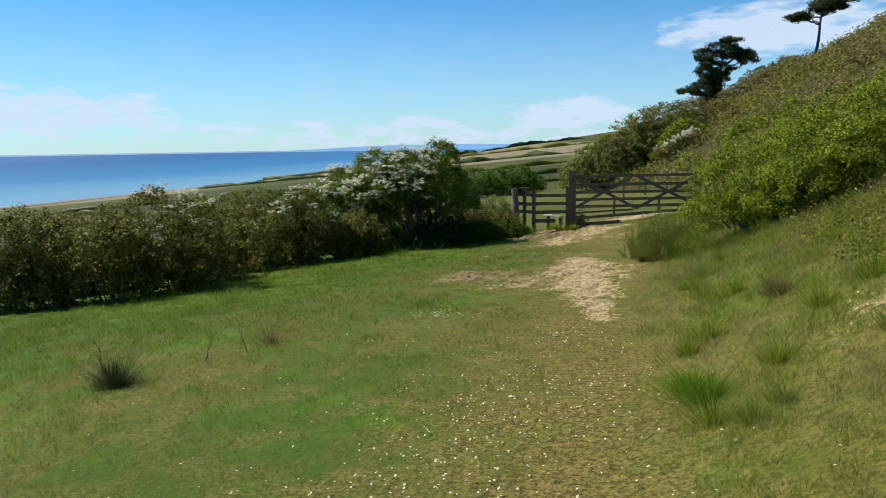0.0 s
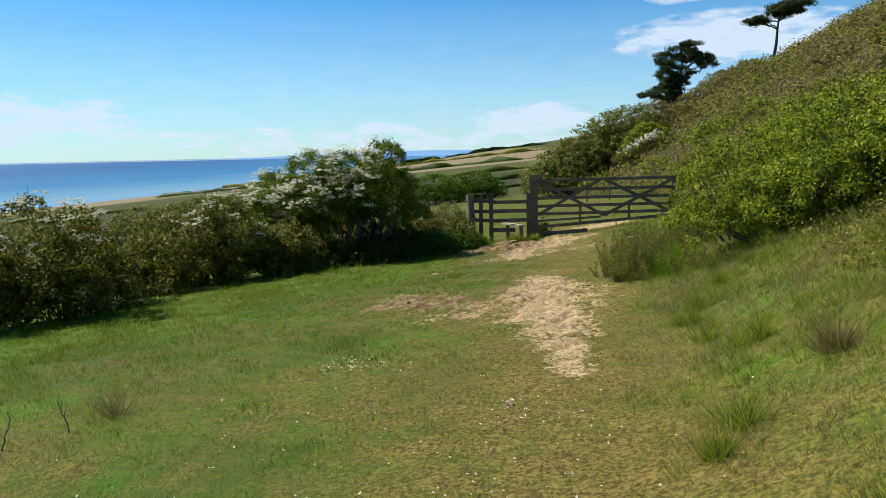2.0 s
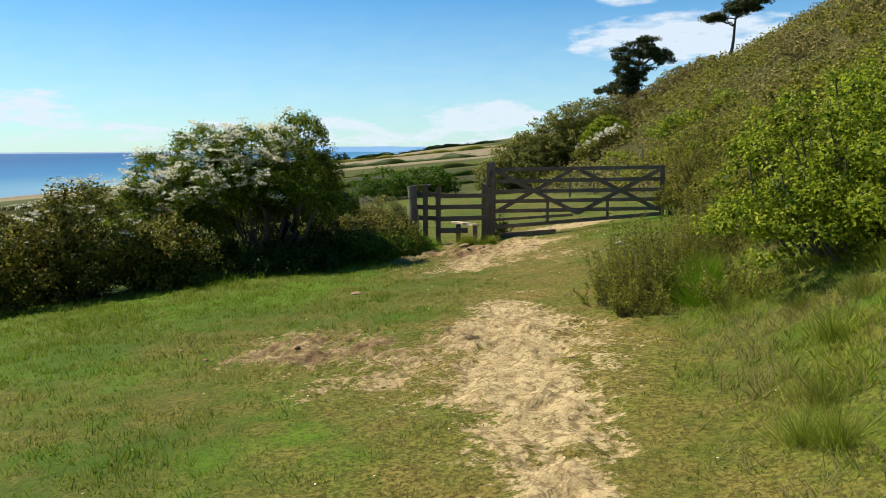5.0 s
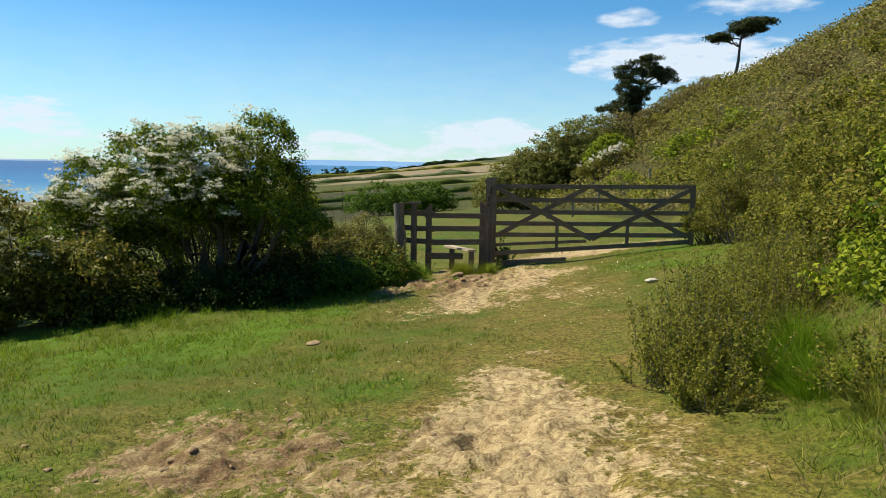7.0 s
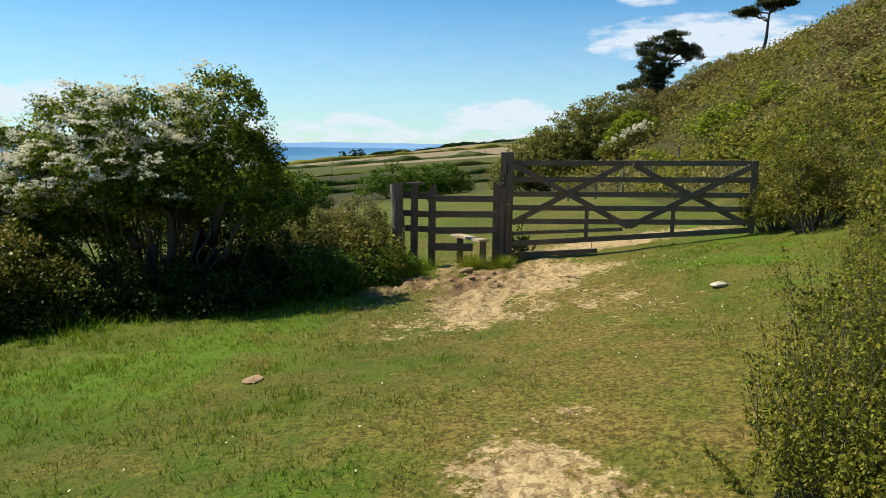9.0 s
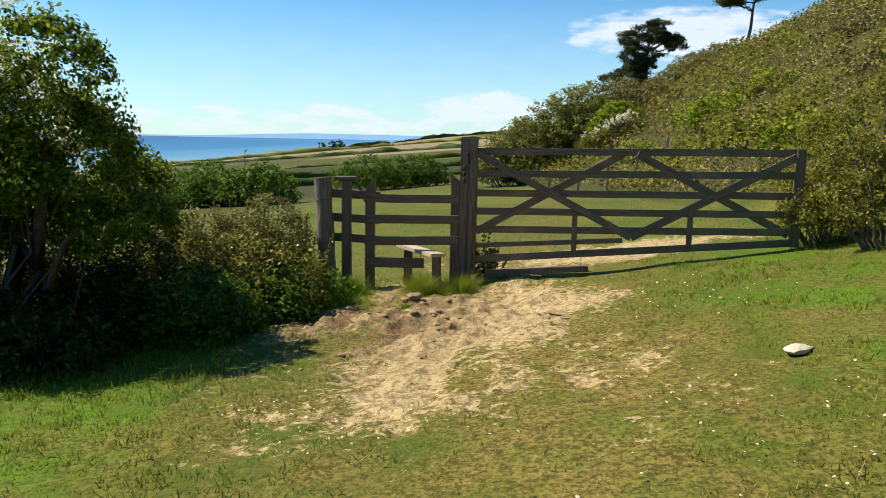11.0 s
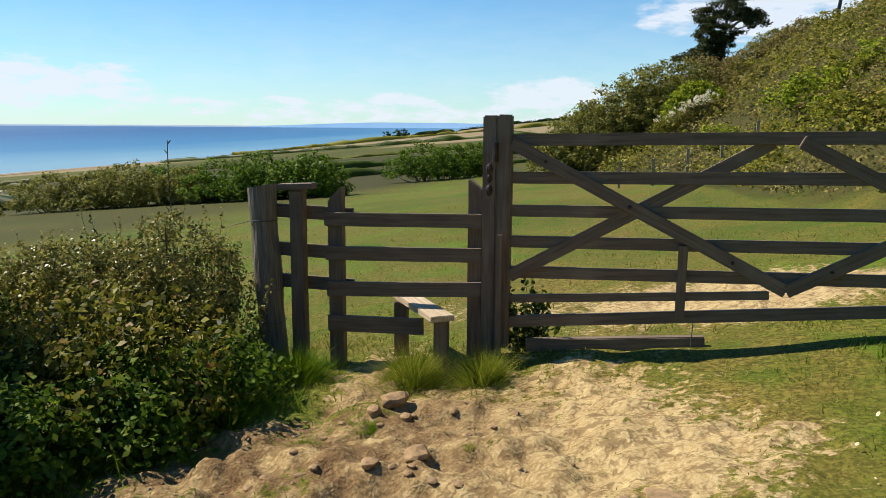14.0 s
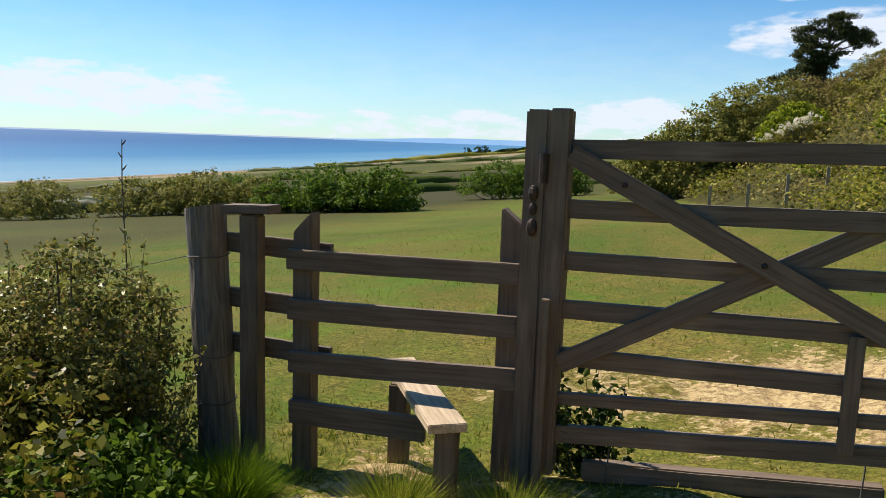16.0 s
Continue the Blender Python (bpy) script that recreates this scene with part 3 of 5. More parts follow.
def land_shape(x, y):
    """The land with its humps and the trampled, clotted soil."""
    near = np.clip((60 - np.hypot(x, y - 10)) / 40, 0, 1)
    rough = (patchy(x, y, 1.1) - 0.5) * 0.05 + (patchy(x, y, 4.0) - 0.5) * 0.08
    crumbs = (patchy(x, y, 0.17, 3) - 0.5) * 0.13 * (1 + 0.8 * moist_mask(x, y)) - 0.04 * np.clip((patchy(x + 31, y, 0.26, 1) - 0.64) * 6, 0, 1)
    clots = soil_mask(x, y) * (crumbs - 0.01)
    return land(x, y) + near * (rough + clots)


def steps_of(*runs):
    return np.unique(np.concatenate([np.linspace(a, b, n) for a, b, n in runs]).round(4))


gx = steps_of((-1000, -200, 18), (-200, -40, 20), (-40, -8, 28), (-8, -3, 32), (-3, 2.2, 230), (2.2, 8, 32), (8, 60, 32), (60, 700, 14))
gy = steps_of((-1500, -60, 10), (-60, 0, 12), (0, 7, 40), (7, 21.5, 620), (21.5, 30, 36), (30, 90, 34), (90, 320, 34), (320, 1200, 34), (1200, 4900, 30))
X, Y = np.meshgrid(gx, gy)
idx = np.arange(X.size).reshape(X.shape)
quads = np.stack((idx[:-1, :-1], idx[:-1, 1:], idx[1:, 1:], idx[1:, :-1]), -1).reshape(-1, 4)
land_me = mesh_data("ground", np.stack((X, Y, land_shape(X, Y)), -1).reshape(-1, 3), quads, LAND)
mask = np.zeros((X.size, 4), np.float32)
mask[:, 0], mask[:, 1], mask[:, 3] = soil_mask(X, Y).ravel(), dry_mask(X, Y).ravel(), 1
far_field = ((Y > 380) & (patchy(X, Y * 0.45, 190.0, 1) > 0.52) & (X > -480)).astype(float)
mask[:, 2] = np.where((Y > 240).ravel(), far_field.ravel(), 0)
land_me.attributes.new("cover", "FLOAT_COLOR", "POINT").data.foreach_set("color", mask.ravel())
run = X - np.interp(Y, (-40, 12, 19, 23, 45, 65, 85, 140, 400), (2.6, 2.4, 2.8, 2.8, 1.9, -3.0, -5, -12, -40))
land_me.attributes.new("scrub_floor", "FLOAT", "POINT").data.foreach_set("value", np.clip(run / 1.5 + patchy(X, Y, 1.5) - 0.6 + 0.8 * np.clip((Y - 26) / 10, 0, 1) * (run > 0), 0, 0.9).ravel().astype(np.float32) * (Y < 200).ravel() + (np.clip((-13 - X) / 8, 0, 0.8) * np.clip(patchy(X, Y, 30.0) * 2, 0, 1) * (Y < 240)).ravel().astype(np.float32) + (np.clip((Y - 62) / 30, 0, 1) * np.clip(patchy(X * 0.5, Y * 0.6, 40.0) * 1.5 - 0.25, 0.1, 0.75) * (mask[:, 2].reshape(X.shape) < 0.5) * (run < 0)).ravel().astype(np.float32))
land_me.attributes.new("moist", "FLOAT", "POINT").data.foreach_set("value", moist_mask(X, Y).ravel().astype(np.float32))
land_me.polygons.foreach_set("use_smooth", np.ones(len(land_me.polygons), bool))
ground = tagged(new("ground", land_me), "sloping coastal pasture of short turf with bare sandy wear", "ground", kind="structure")

rings, around = np.array((0.0, 300, 500, 700, 900, 1200, 1600, 2100, 2700, 3300, 3900, 4400, 4900)), np.radians(np.linspace(-130, 60, 90))
R, A = np.meshgrid(rings, around)
rise = np.interp(R, (0, 2100, 4900), (0, 0, 35.5)) * np.clip((R - 2100) / 2800, 0, 1)
idx = np.arange(R.size).reshape(R.shape)
quads = np.stack((idx[:-1, :-1], idx[:-1, 1:], idx[1:, 1:], idx[1:, :-1]), -1).reshape(-1, 4)[:, ::-1]
sea_me = mesh_data("water", np.stack((R * np.sin(A), R * np.cos(A), -50 + rise), -1).reshape(-1, 3), quads, SEA)
tagged(new("water", sea_me), "calm blue sea paler towards the shore", "sea", kind="structure")

az, el = np.meshgrid(np.linspace(-75, 50, 120), np.linspace(-1.0, 24, 40))
ra, re_ = np.radians(az), np.radians(el)
idx = np.arange(az.size).reshape(az.shape)
quads = np.stack((idx[:-1, :-1], idx[:-1, 1:], idx[1:, 1:], idx[1:, :-1]), -1).reshape(-1, 4)
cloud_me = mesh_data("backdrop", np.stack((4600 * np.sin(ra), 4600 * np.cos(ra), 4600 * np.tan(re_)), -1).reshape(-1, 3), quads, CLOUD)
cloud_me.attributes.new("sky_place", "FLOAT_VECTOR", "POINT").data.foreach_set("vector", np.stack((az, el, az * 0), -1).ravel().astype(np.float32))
clouds = tagged(new("backdrop", cloud_me), "thin white fair-weather clouds and painted haze low in a blue sky", "clouds", kind="structure")
clouds.visible_shadow = False

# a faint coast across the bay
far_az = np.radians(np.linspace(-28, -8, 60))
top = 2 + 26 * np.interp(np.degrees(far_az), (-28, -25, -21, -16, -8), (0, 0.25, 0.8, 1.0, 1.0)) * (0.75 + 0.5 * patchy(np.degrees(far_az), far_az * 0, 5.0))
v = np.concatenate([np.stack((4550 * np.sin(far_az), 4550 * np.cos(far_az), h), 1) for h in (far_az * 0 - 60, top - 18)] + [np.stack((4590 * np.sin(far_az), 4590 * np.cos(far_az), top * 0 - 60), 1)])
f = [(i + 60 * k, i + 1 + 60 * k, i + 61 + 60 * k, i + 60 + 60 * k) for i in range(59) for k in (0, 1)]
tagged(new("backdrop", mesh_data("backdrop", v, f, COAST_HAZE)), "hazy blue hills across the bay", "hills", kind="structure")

# ---- gate and stile ----


def ground_at(x, y):
    return float(land_shape(np.array([float(x)]), np.array([float(y)]))[0])


def build_gate():
    """Wide wooden field gate: seven rails, crossed braces, two short uprights."""
    o = Vector((-1.02, 21.2, ground_at(-1.02, 21.2)))
    gate = thing("field_gate", o, "wide weathered wooden field gate with crossed braces, closed", "gate")

    brace_a = brace_b = None

    def p(x, z, dy=0.0):
        return (x - o.x, dy, z - o.z)

    first = beam("gate_stile", p(-1.025, -0.40), p(-1.025, 1.025), 0.085, 0.09, gate, seed=1, label="thick upright gate stile with a worn top")
    beam("gate_stile", p(2.13, 0.02), p(2.13, 0.965), 0.085, 0.07, gate, seed=2)
    for k, (z0, z1) in enumerate(((0.878, 0.927), (0.653, 0.712), (0.455, 0.514), (0.267, 0.333), (0.079, 0.162))):
        beam("rail", p(-0.985, z0), p(2.10, z1), 0.07, 0.032, gate, seed=3 + k)
    beam("rail", p(-0.985, -0.234), p(2.10, 0.058), 0.07, 0.032, gate, seed=9)
    beam("rail", p(-0.985, -0.09), p(0.50, 0.02), 0.048, 0.028, gate, seed=10, label="short lower half rail")
    for k, (x0, z0, x1, z1) in enumerate(((-0.98, 0.86, 0.58, 0.055), (0.58, 0.055, 2.08, 0.885), (-0.98, 0.06, 0.47, 0.88), (0.60, 0.885, 2.08, 0.13))):
        brace = beam("brace", p(x0, z0, -0.034 if k % 2 == 0 else -0.035), p(x1, z1, -0.034 if k % 2 == 0 else -0.035) if k < 2 else p(x1, z1, 0.034), 0.075, 0.03, gate, seed=12 + k)
        brace_a, brace_b = (brace if k == 0 else brace_a), (brace if k == 1 else brace_b)
    for k, (x, z0, z1) in enumerate(((0.02, -0.125, 0.29), (1.14, -0.03, 0.36))):
        beam("upright", p(x, z0, -0.036), p(x, z1, -0.036), 0.052, 0.028, gate, seed=20 + k)
    bm = bmesh.new()
    bmesh.ops.create_cone(bm, cap_ends=True, segments=10, radius1=0.018, radius2=0.018, depth=0.11)
    pin = part("hinge_pin", bm, IRON, gate, "rusty iron latch pin", pose(-0.055, -0.055, 1.27))
    sub(pin, first)
    for piece, spots in ((brace_a, (-0.65, -0.1, 0.55)), (brace_b, (-0.6, 0.0, 0.6))):
        for s in spots:
            bm = bmesh.new()
            bmesh.ops.create_uvsphere(bm, u_segments=8, v_segments=5, radius=0.011)
            bolt = part("bolt", bm, IRON, gate, "rusty bolt head", piece.matrix_basis @ pose(s, -0.016, 0))
            sub(bolt, piece)
    return gate


build_gate()


def post(name, x, y, wide, deep, top, label, slope=0.0, seed=1, mat=WOOD, base=None):
    z = ground_at(x, y)
    ob = thing(name, (x, y, z), label, "post")
    foot = (base if base is not None else z) - z - 0.06
    b = beam("shaft", (0, 0, foot), (0, 0, top - z), wide, deep, ob, mat, seed=seed)
    if slope:                       # a weathered slanting top
        half = (top - z - foot) / 2
        for v in b.data.vertices:
            if v.co.x > half * 0.8:
                v.co.x += slope * v.co.z * min(1, (v.co.x - half * 0.8) / (half * 0.2))
    return ob


gate_post = post("gate_post", -1.112, 21.23, 0.086, 0.13, 1.02, "tall square weathered oak gate post", seed=31)
bm = bmesh.new()
for dz, r in ((0.0, 0.02), (-0.06, 0.016), (-0.13, 0.022)):
    bmesh.ops.create_uvsphere(bm, u_segments=8, v_segments=6, radius=r, matrix=Matrix.Translation((0, 0, dz)) @ Matrix.Diagonal((1, 0.7, 1.6, 1)))
gate_shaft = gate_post.children[0]
sub(part("latch", bm, IRON, gate_post, "dark rusted iron latch", pose(0.0, -0.075, 1.19)), gate_shaft)
post("batten", -1.035, 21.12, 0.036, 0.03, 0.315, "short thin wooden batten before the gate post", seed=32)
post("stile_post", -2.108, 21.2, 0.095, 0.075, 0.53, "square stile post with a slanting cut top", slope=1.0, seed=33)
post("stile_post", -1.214, 21.30, 0.095, 0.075, 0.60, "square stile post with a slanting cut top", slope=-0.8, seed=34)

# hand post with a cross-piece on top
hand_post = post("hand_post", -2.355, 21.16, 0.095, 0.07, 0.545, "narrow upright stile post with a flat cap", seed=35)
z0 = ground_at(-2.355, 21.16)
beam("cap", (-0.125, 0, 0.563 - z0), (0.115, 0, 0.573 - z0), 0.038, 0.10, hand_post, seed=36)

# round strainer post
def build_round_post(x, y, r, top):
    z = ground_at(x, y)
    ob = thing("round_post", (x, y, z), "thick round grey fence post with wire round it", "post")
    rng = np.random.default_rng(3)
    bm = bmesh.new()
    n = 18
    rows = []
    for k, h in enumerate(np.linspace(-0.08, top - z, 12)):
        rr = r * (1 + 0.06 * math.sin(k * 1.3)) * (0.97 if k == 11 else 1)
        rows.append([bm.verts.new((rr * math.cos(a) * (1 + rng.normal(0, 0.02)), rr * math.sin(a) * (1 + rng.normal(0, 0.02)), h + (0.012 * math.cos(a) if k == 11 else 0))) for a in np.linspace(0, 2 * math.pi, n, endpoint=False)])
    for a, b in zip(rows, rows[1:]):
        for i in range(n):
            bm.faces.new((a[i], a[(i + 1) % n], b[(i + 1) % n], b[i]))
    bm.faces.new(rows[-1])
    shaft = part("shaft", bm, ROUND_WOOD, ob, m=pose(0, 0, 0, 0, -3, 0))
    for h in (0.30, 0.52, 0.98):
        ring = tube_arrays([((r + 0.004) * math.cos(a), (r + 0.004) * math.sin(a), h + 0.004 * math.sin(3 * a)) for a in np.linspace(0, 2 * math.pi, 25)], np.full(25, 0.003), 4)
        sub(part("wire_loop", mesh_data("wire_loop", *ring, WIRE), WIRE, ob, "twist of fence wire", pose(0, 0, 0, 0, -3, 0)), shaft)
    return ob


build_round_post(-2.565, 21.2, 0.090, 0.565)

# rails of the stile: three long ones, one short low one, three behind the hand post
stile = thing("stile", (-1.66, 21.15, ground_at(-1.66, 21.15)), "weathered wooden stile of horizontal rails between posts", "stile")
o = stile.location.copy()
for k, (x0, z0, x1, z1, w) in enumerate(((-2.165, 0.368, -1.165, 0.380, 0.086), (-2.16, 0.150, -1.165, 0.166, 0.088), (-2.155, -0.085, -1.16, -0.050, 0.092), (-2.15, -0.308, -1.52, -0.298, 0.105))):
    beam("rail", Vector((x0, 21.14, z0)) - o, Vector((x1, 21.22 if k < 3 else 21.16, z1)) - o, w, 0.032, stile, seed=40 + k)
for k, z in enumerate((0.396, 0.142, -0.072)):
    beam("rail", Vector((-2.56, 21.25, z + 0.004)) - o, Vector((-2.02, 21.27, z - 0.012)) - o, 0.088, 0.03, stile, seed=46 + k)

step = thing("stile_step", (-1.55, 21.3, ground_at(-1.55, 21.3)), "pale worn wooden stile step through the rails", "step")
o = step.location.copy()
beam("tread", Vector((-1.33, 20.90, -0.168)) - o, Vector((-1.86, 21.68, -0.192)) - o, 0.15, 0.036, step, PALE_WOOD, "sun-bleached plank tread", 50, up=(0, 0, 1))
beam("leg", Vector((-1.352, 20.955, ground_at(-1.36, 20.98) - 0.06)) - o, Vector((-1.352, 20.955, -0.186)) - o, 0.085, 0.06, step, seed=51)
beam("leg", Vector((-1.735, 21.40, ground_at(-1.72, 21.4) - 0.06)) - o, Vector((-1.735, 21.40, -0.20)) - o, 0.085, 0.07, step, seed=52)

# a timber slung on wire under the gate's foot
sleeper = thing("timber_beam", (-0.36, 21.27, -0.36), "grey squared timber slung on wire under the gate", "timber")
baulk = beam("baulk", (-0.52, 0, -0.035), (0.54, 0.02, 0.056), 0.078, 0.06, sleeper, WOOD, seed=53)
for x in (-0.42, 0.46):
    tie = [np.array((x + 0.004 * math.sin(9 * h), -0.034, 0.01 + 0.086 * x + h)) for h in np.linspace(-0.05, 0.19, 8)]
    part("wire_tie", mesh_data("wire_tie", *tube_arrays(tie, np.full(8, 0.003), 4), WIRE), WIRE, sleeper, "twisted rusty wire tie")

# ---- hawthorn in flower, hedge and shrubs by the sea side ----


def hawthorn():
    x, y = -4.75, 18.75
    z = ground_at(x, y)
    lobes = ((-1.75, 0, 1.45, 0.52, 0.75, 0.55), (-0.98, 0, 1.93, 0.52, 0.7, 0.50), (-0.15, -0.1, 1.90, 0.60, 0.8, 0.48), (0.72, 0, 2.10, 0.46, 0.6, 0.50), (0.98, -0.1, 1.55, 0.42, 0.6, 0.45), (-0.7, -0.45, 1.35, 0.85, 0.55, 0.48),
             (0.3, -0.4, 1.42, 0.70, 0.55, 0.38), (-2.15, -0.2, 0.85, 0.52, 0.65, 0.60), (-1.7, -0.6, 0.55, 0.62, 0.55, 0.50), (-0.6, 0.9, 0.95, 0.9, 0.6, 0.6), (0.4, 0.9, 1.15, 0.8, 0.7, 0.6), (1.35, 0.1, 1.0, 0.34, 0.5, 0.28), (-0.9, -0.2, 0.6, 0.6, 0.5, 0.45))
    tree = bush("hawthorn_tree", (x, y, z), lobes, HAWTHORN_LEAF, "spreading hawthorn tree covered in white blossom", "tree", clumps=1300, radius=0.13, leaves=60, leaf=0.042, stems=40, seed=21, blossom=4600, stem_r=0.016, bare=0.6, skirt=False, twigs=160)
    rng = np.random.default_rng(4)
    pieces = []
    for bx, by, tx, ty, tz, r in ((0.15, 0, 0.75, 0, 1.7, 0.09), (0.05, 0.1, -0.9, 0.1, 1.4, 0.085), (-0.05, -0.05, 0.0, -0.1, 1.6, 0.08), (0.25, 0, 1.1, -0.1, 1.1, 0.06), (-0.3, 0, -1.5, -0.2, 0.9, 0.06)):
        pieces.append(limb(rng, (bx, by, -0.15), (tx, ty, tz), r, r * 0.3, 8, 0.3))
    part("trunk", mesh_data("trunk", *joined(pieces), BARK), BARK, tree, "crooked dark trunks")
    return tree


hawthorn()

HEDGE = ((-16.4, 13.6, 1.5, 1), (-14.8, 13.0, 1.6, 8), (-13.2, 12.6, 1.65, 2), (-11.8, 12.3, 1.55, 3), (-10.5, 12.2, 1.75, 9), (-9.3, 12.2, 1.6, 11), (-8.35, 12.3, 1.45, 5), (-7.45, 13.1, 1.8, 4), (-8.0, 14.4, 1.35, 6), (-7.75, 15.7, 1.15, 12),
         (-6.8, 16.9, 1.75, 7), (-7.9, 17.2, 1.35, 10), (-5.95, 17.5, 1.05, 13), (-10.2, 14.0, 1.45, 14))
for x, y, h, seed in HEDGE:
    rng = np.random.default_rng(900 + seed)
    lobes = [(0, 0, h * 0.55, 0.70, 0.75, h * 0.42)] + [(rng.uniform(-0.75, 0.75), rng.uniform(-0.55, 0.35), h * q, rng.uniform(0.32, 0.55), rng.uniform(0.32, 0.5), h * rng.uniform(0.20, 0.34)) for q in (0.3, 0.4, 0.5, 0.62, 0.72, 0.8)]
    bush("hedge_shrub", (x, y, ground_at(x, y)), lobes, HEDGE_LEAF, "dense hedge shrub of small olive leaves" + (" with white blossom" if seed in (4, 7, 10) else ""), "shrub", clumps=300, radius=0.15, leaves=36, leaf=0.054, stems=30, seed=60 + seed,
         blossom={4: 330, 7: 260, 10: 120}.get(seed, 0), group="hedge on the seaward side", twigs=50)

# low dark growth between the hawthorn and the stile
# first two: dark shrubs added behind the hawthorn to darken its underside
for k, (x, y, r, h, mat) in enumerate(((-6.2, 20.3, 1.0, 1.35, DARK_LEAF), (-4.6, 20.0, 0.9, 1.1, DARK_LEAF), (-2.55, 20.40, 0.36, 0.36, LUSH_LEAF), (-2.72, 19.85, 0.45, 0.42, LUSH_LEAF), (-3.1, 19.15, 0.6, 0.5, LUSH_LEAF), (-3.9, 18.3, 0.7, 0.45, DARK_LEAF), (-3.0, 20.1, 0.75, 0.72, HEDGE_LEAF), (-3.6, 19.3, 0.8, 0.6, DARK_LEAF), (-4.6, 18.2, 0.8, 0.55, DARK_LEAF), (-5.6, 17.6, 0.8, 0.55, DARK_LEAF), (-3.9, 20.6, 0.9, 0.75, HEDGE_LEAF), (-5.2, 20.2, 1.0, 0.9, HEDGE_LEAF))):
    lobes = ((0, 0, h * 0.45, r, r * 0.8, h * 0.5), (0.3 * r, -0.3 * r, h * 0.3, r * 0.7, r * 0.6, h * 0.4))
    bush("bramble", (x, y, ground_at(x, y)), lobes, mat, "low tangled bramble with dark green leaves", "shrub", clumps=110, radius=0.15, leaves=50, leaf=0.044, stems=20, seed=90 + k, group="brambles by the stile", twigs=10)

lobes = ((0, 0, 0.55, 0.42, 0.40, 0.50), (-0.35, 0.05, 0.45, 0.40, 0.40, 0.42), (0.22, -0.2, 0.35, 0.35, 0.35, 0.36))
bush("rose_bush", (-3.1, 20.95, ground_at(-3.1, 20.95)), lobes, ROSE_LEAF, "twiggy wild rose bush beside the stile", "shrub", clumps=260, radius=0.11, leaves=80, leaf=0.027, stems=46, seed=101, twigs=70, stem_r=0.009)
lobes = ((0, 0, 0.5, 0.5, 0.45, 0.45), (-0.45, 0.05, 0.4, 0.45, 0.42, 0.40), (0.3, -0.2, 0.3, 0.38, 0.38, 0.36))
bush("rose_bush", (-3.85, 20.9, ground_at(-3.85, 20.9)), lobes, ROSE_LEAF, "dense low wild rose bush under the hawthorn", "shrub", clumps=240, radius=0.12, leaves=70, leaf=0.028, stems=34, seed=102, twigs=50, stem_r=0.009)
for k, (x, y, w, h) in enumerate(((-2.98, 20.95, 0.34, 1.05), (-3.55, 20.9, 0.40, 1.0), (-4.2, 20.95, 0.40, 0.9), (-3.2, 20.45, 0.30, 0.7))):
    briar = sprig_bush((x, y, ground_at(x, y)), w, h, ROSE_LEAF, "arching wild rose briars with small glossy leaves", 170 + k, 90, 80, 0.026)
    briar.name = "rose_briar"
    tagged(briar, group="wild roses by the stile", category="shrub")
stalk = thing("dead_stalk", (-3.86, 22.0, ground_at(-3.86, 22.0)), "tall thin dead plant stalk above the bush", "plant")
rng = np.random.default_rng(8)
h = 0.83 - stalk.location.z
part("stem", mesh_data("stem", *limb(rng, (0, 0, -0.05), (0.02, 0, h), 0.007, 0.003, 8, 0.02), BARK), BARK, stalk)
pods = [limb(rng, (0.02 * s, 0, h * s), (0.02 * s + 0.03 * (-1) ** k, 0, h * s + 0.03), 0.006, 0.003, 3) for k, s in enumerate(np.linspace(0.6, 0.98, 9))]
for pod in pods:
    part("seed_pod", mesh_data("seed_pod", *pod, BARK), BARK, stalk)

# old fence post and wires in the brambles
old_post = post("fence_post", -4.6, 20.75, 0.09, 0.09, 0.02, "dark old fence post deep in brambles", seed=71)
fence_wire = thing("fence_wire", (-2.6, 21.22, ground_at(-2.6, 21.22)), "slack rusty wires strung from the round post", "wire")
o = fence_wire.location.copy()
for k, z in enumerate((0.36, 0.12, -0.12)):
    run = [np.array(Vector((-2.6 + (-2.0) * s, 21.22 - 0.5 * s, z - 0.36 * s - 0.06 * math.sin(s * math.pi))) - o) for s in np.linspace(0, 1, 9)]
    part("wire", mesh_data("wire", *tube_arrays(run, np.full(9, 0.0022), 4), WIRE), WIRE, fence_wire)
weed = sprig_bush((-0.86, 21.36, ground_at(-0.86, 21.36)), 0.11, 0.52, DARK_LEAF, "dark leafy weed growing against the gate post", 160, 26, 40, 0.04)
weed.name = "weed"
tagged(weed, group="weeds by the gate", category="weed")

# ---- bank and hillside ----
BANK = ((2.55, 12.9, 1.3, 1, 1.0), (3.3, 12.0, 1.25, 2, 1.0), (4.1, 11.2, 1.2, 3, 1.0), (3.4, 13.6, 1.2, 4, 1.0), (5.0, 10.4, 1.2, 5, 1.0), (2.9, 15.0, 1.2, 6, 0.9), (3.1, 17.0, 1.2, 7, 0.9))
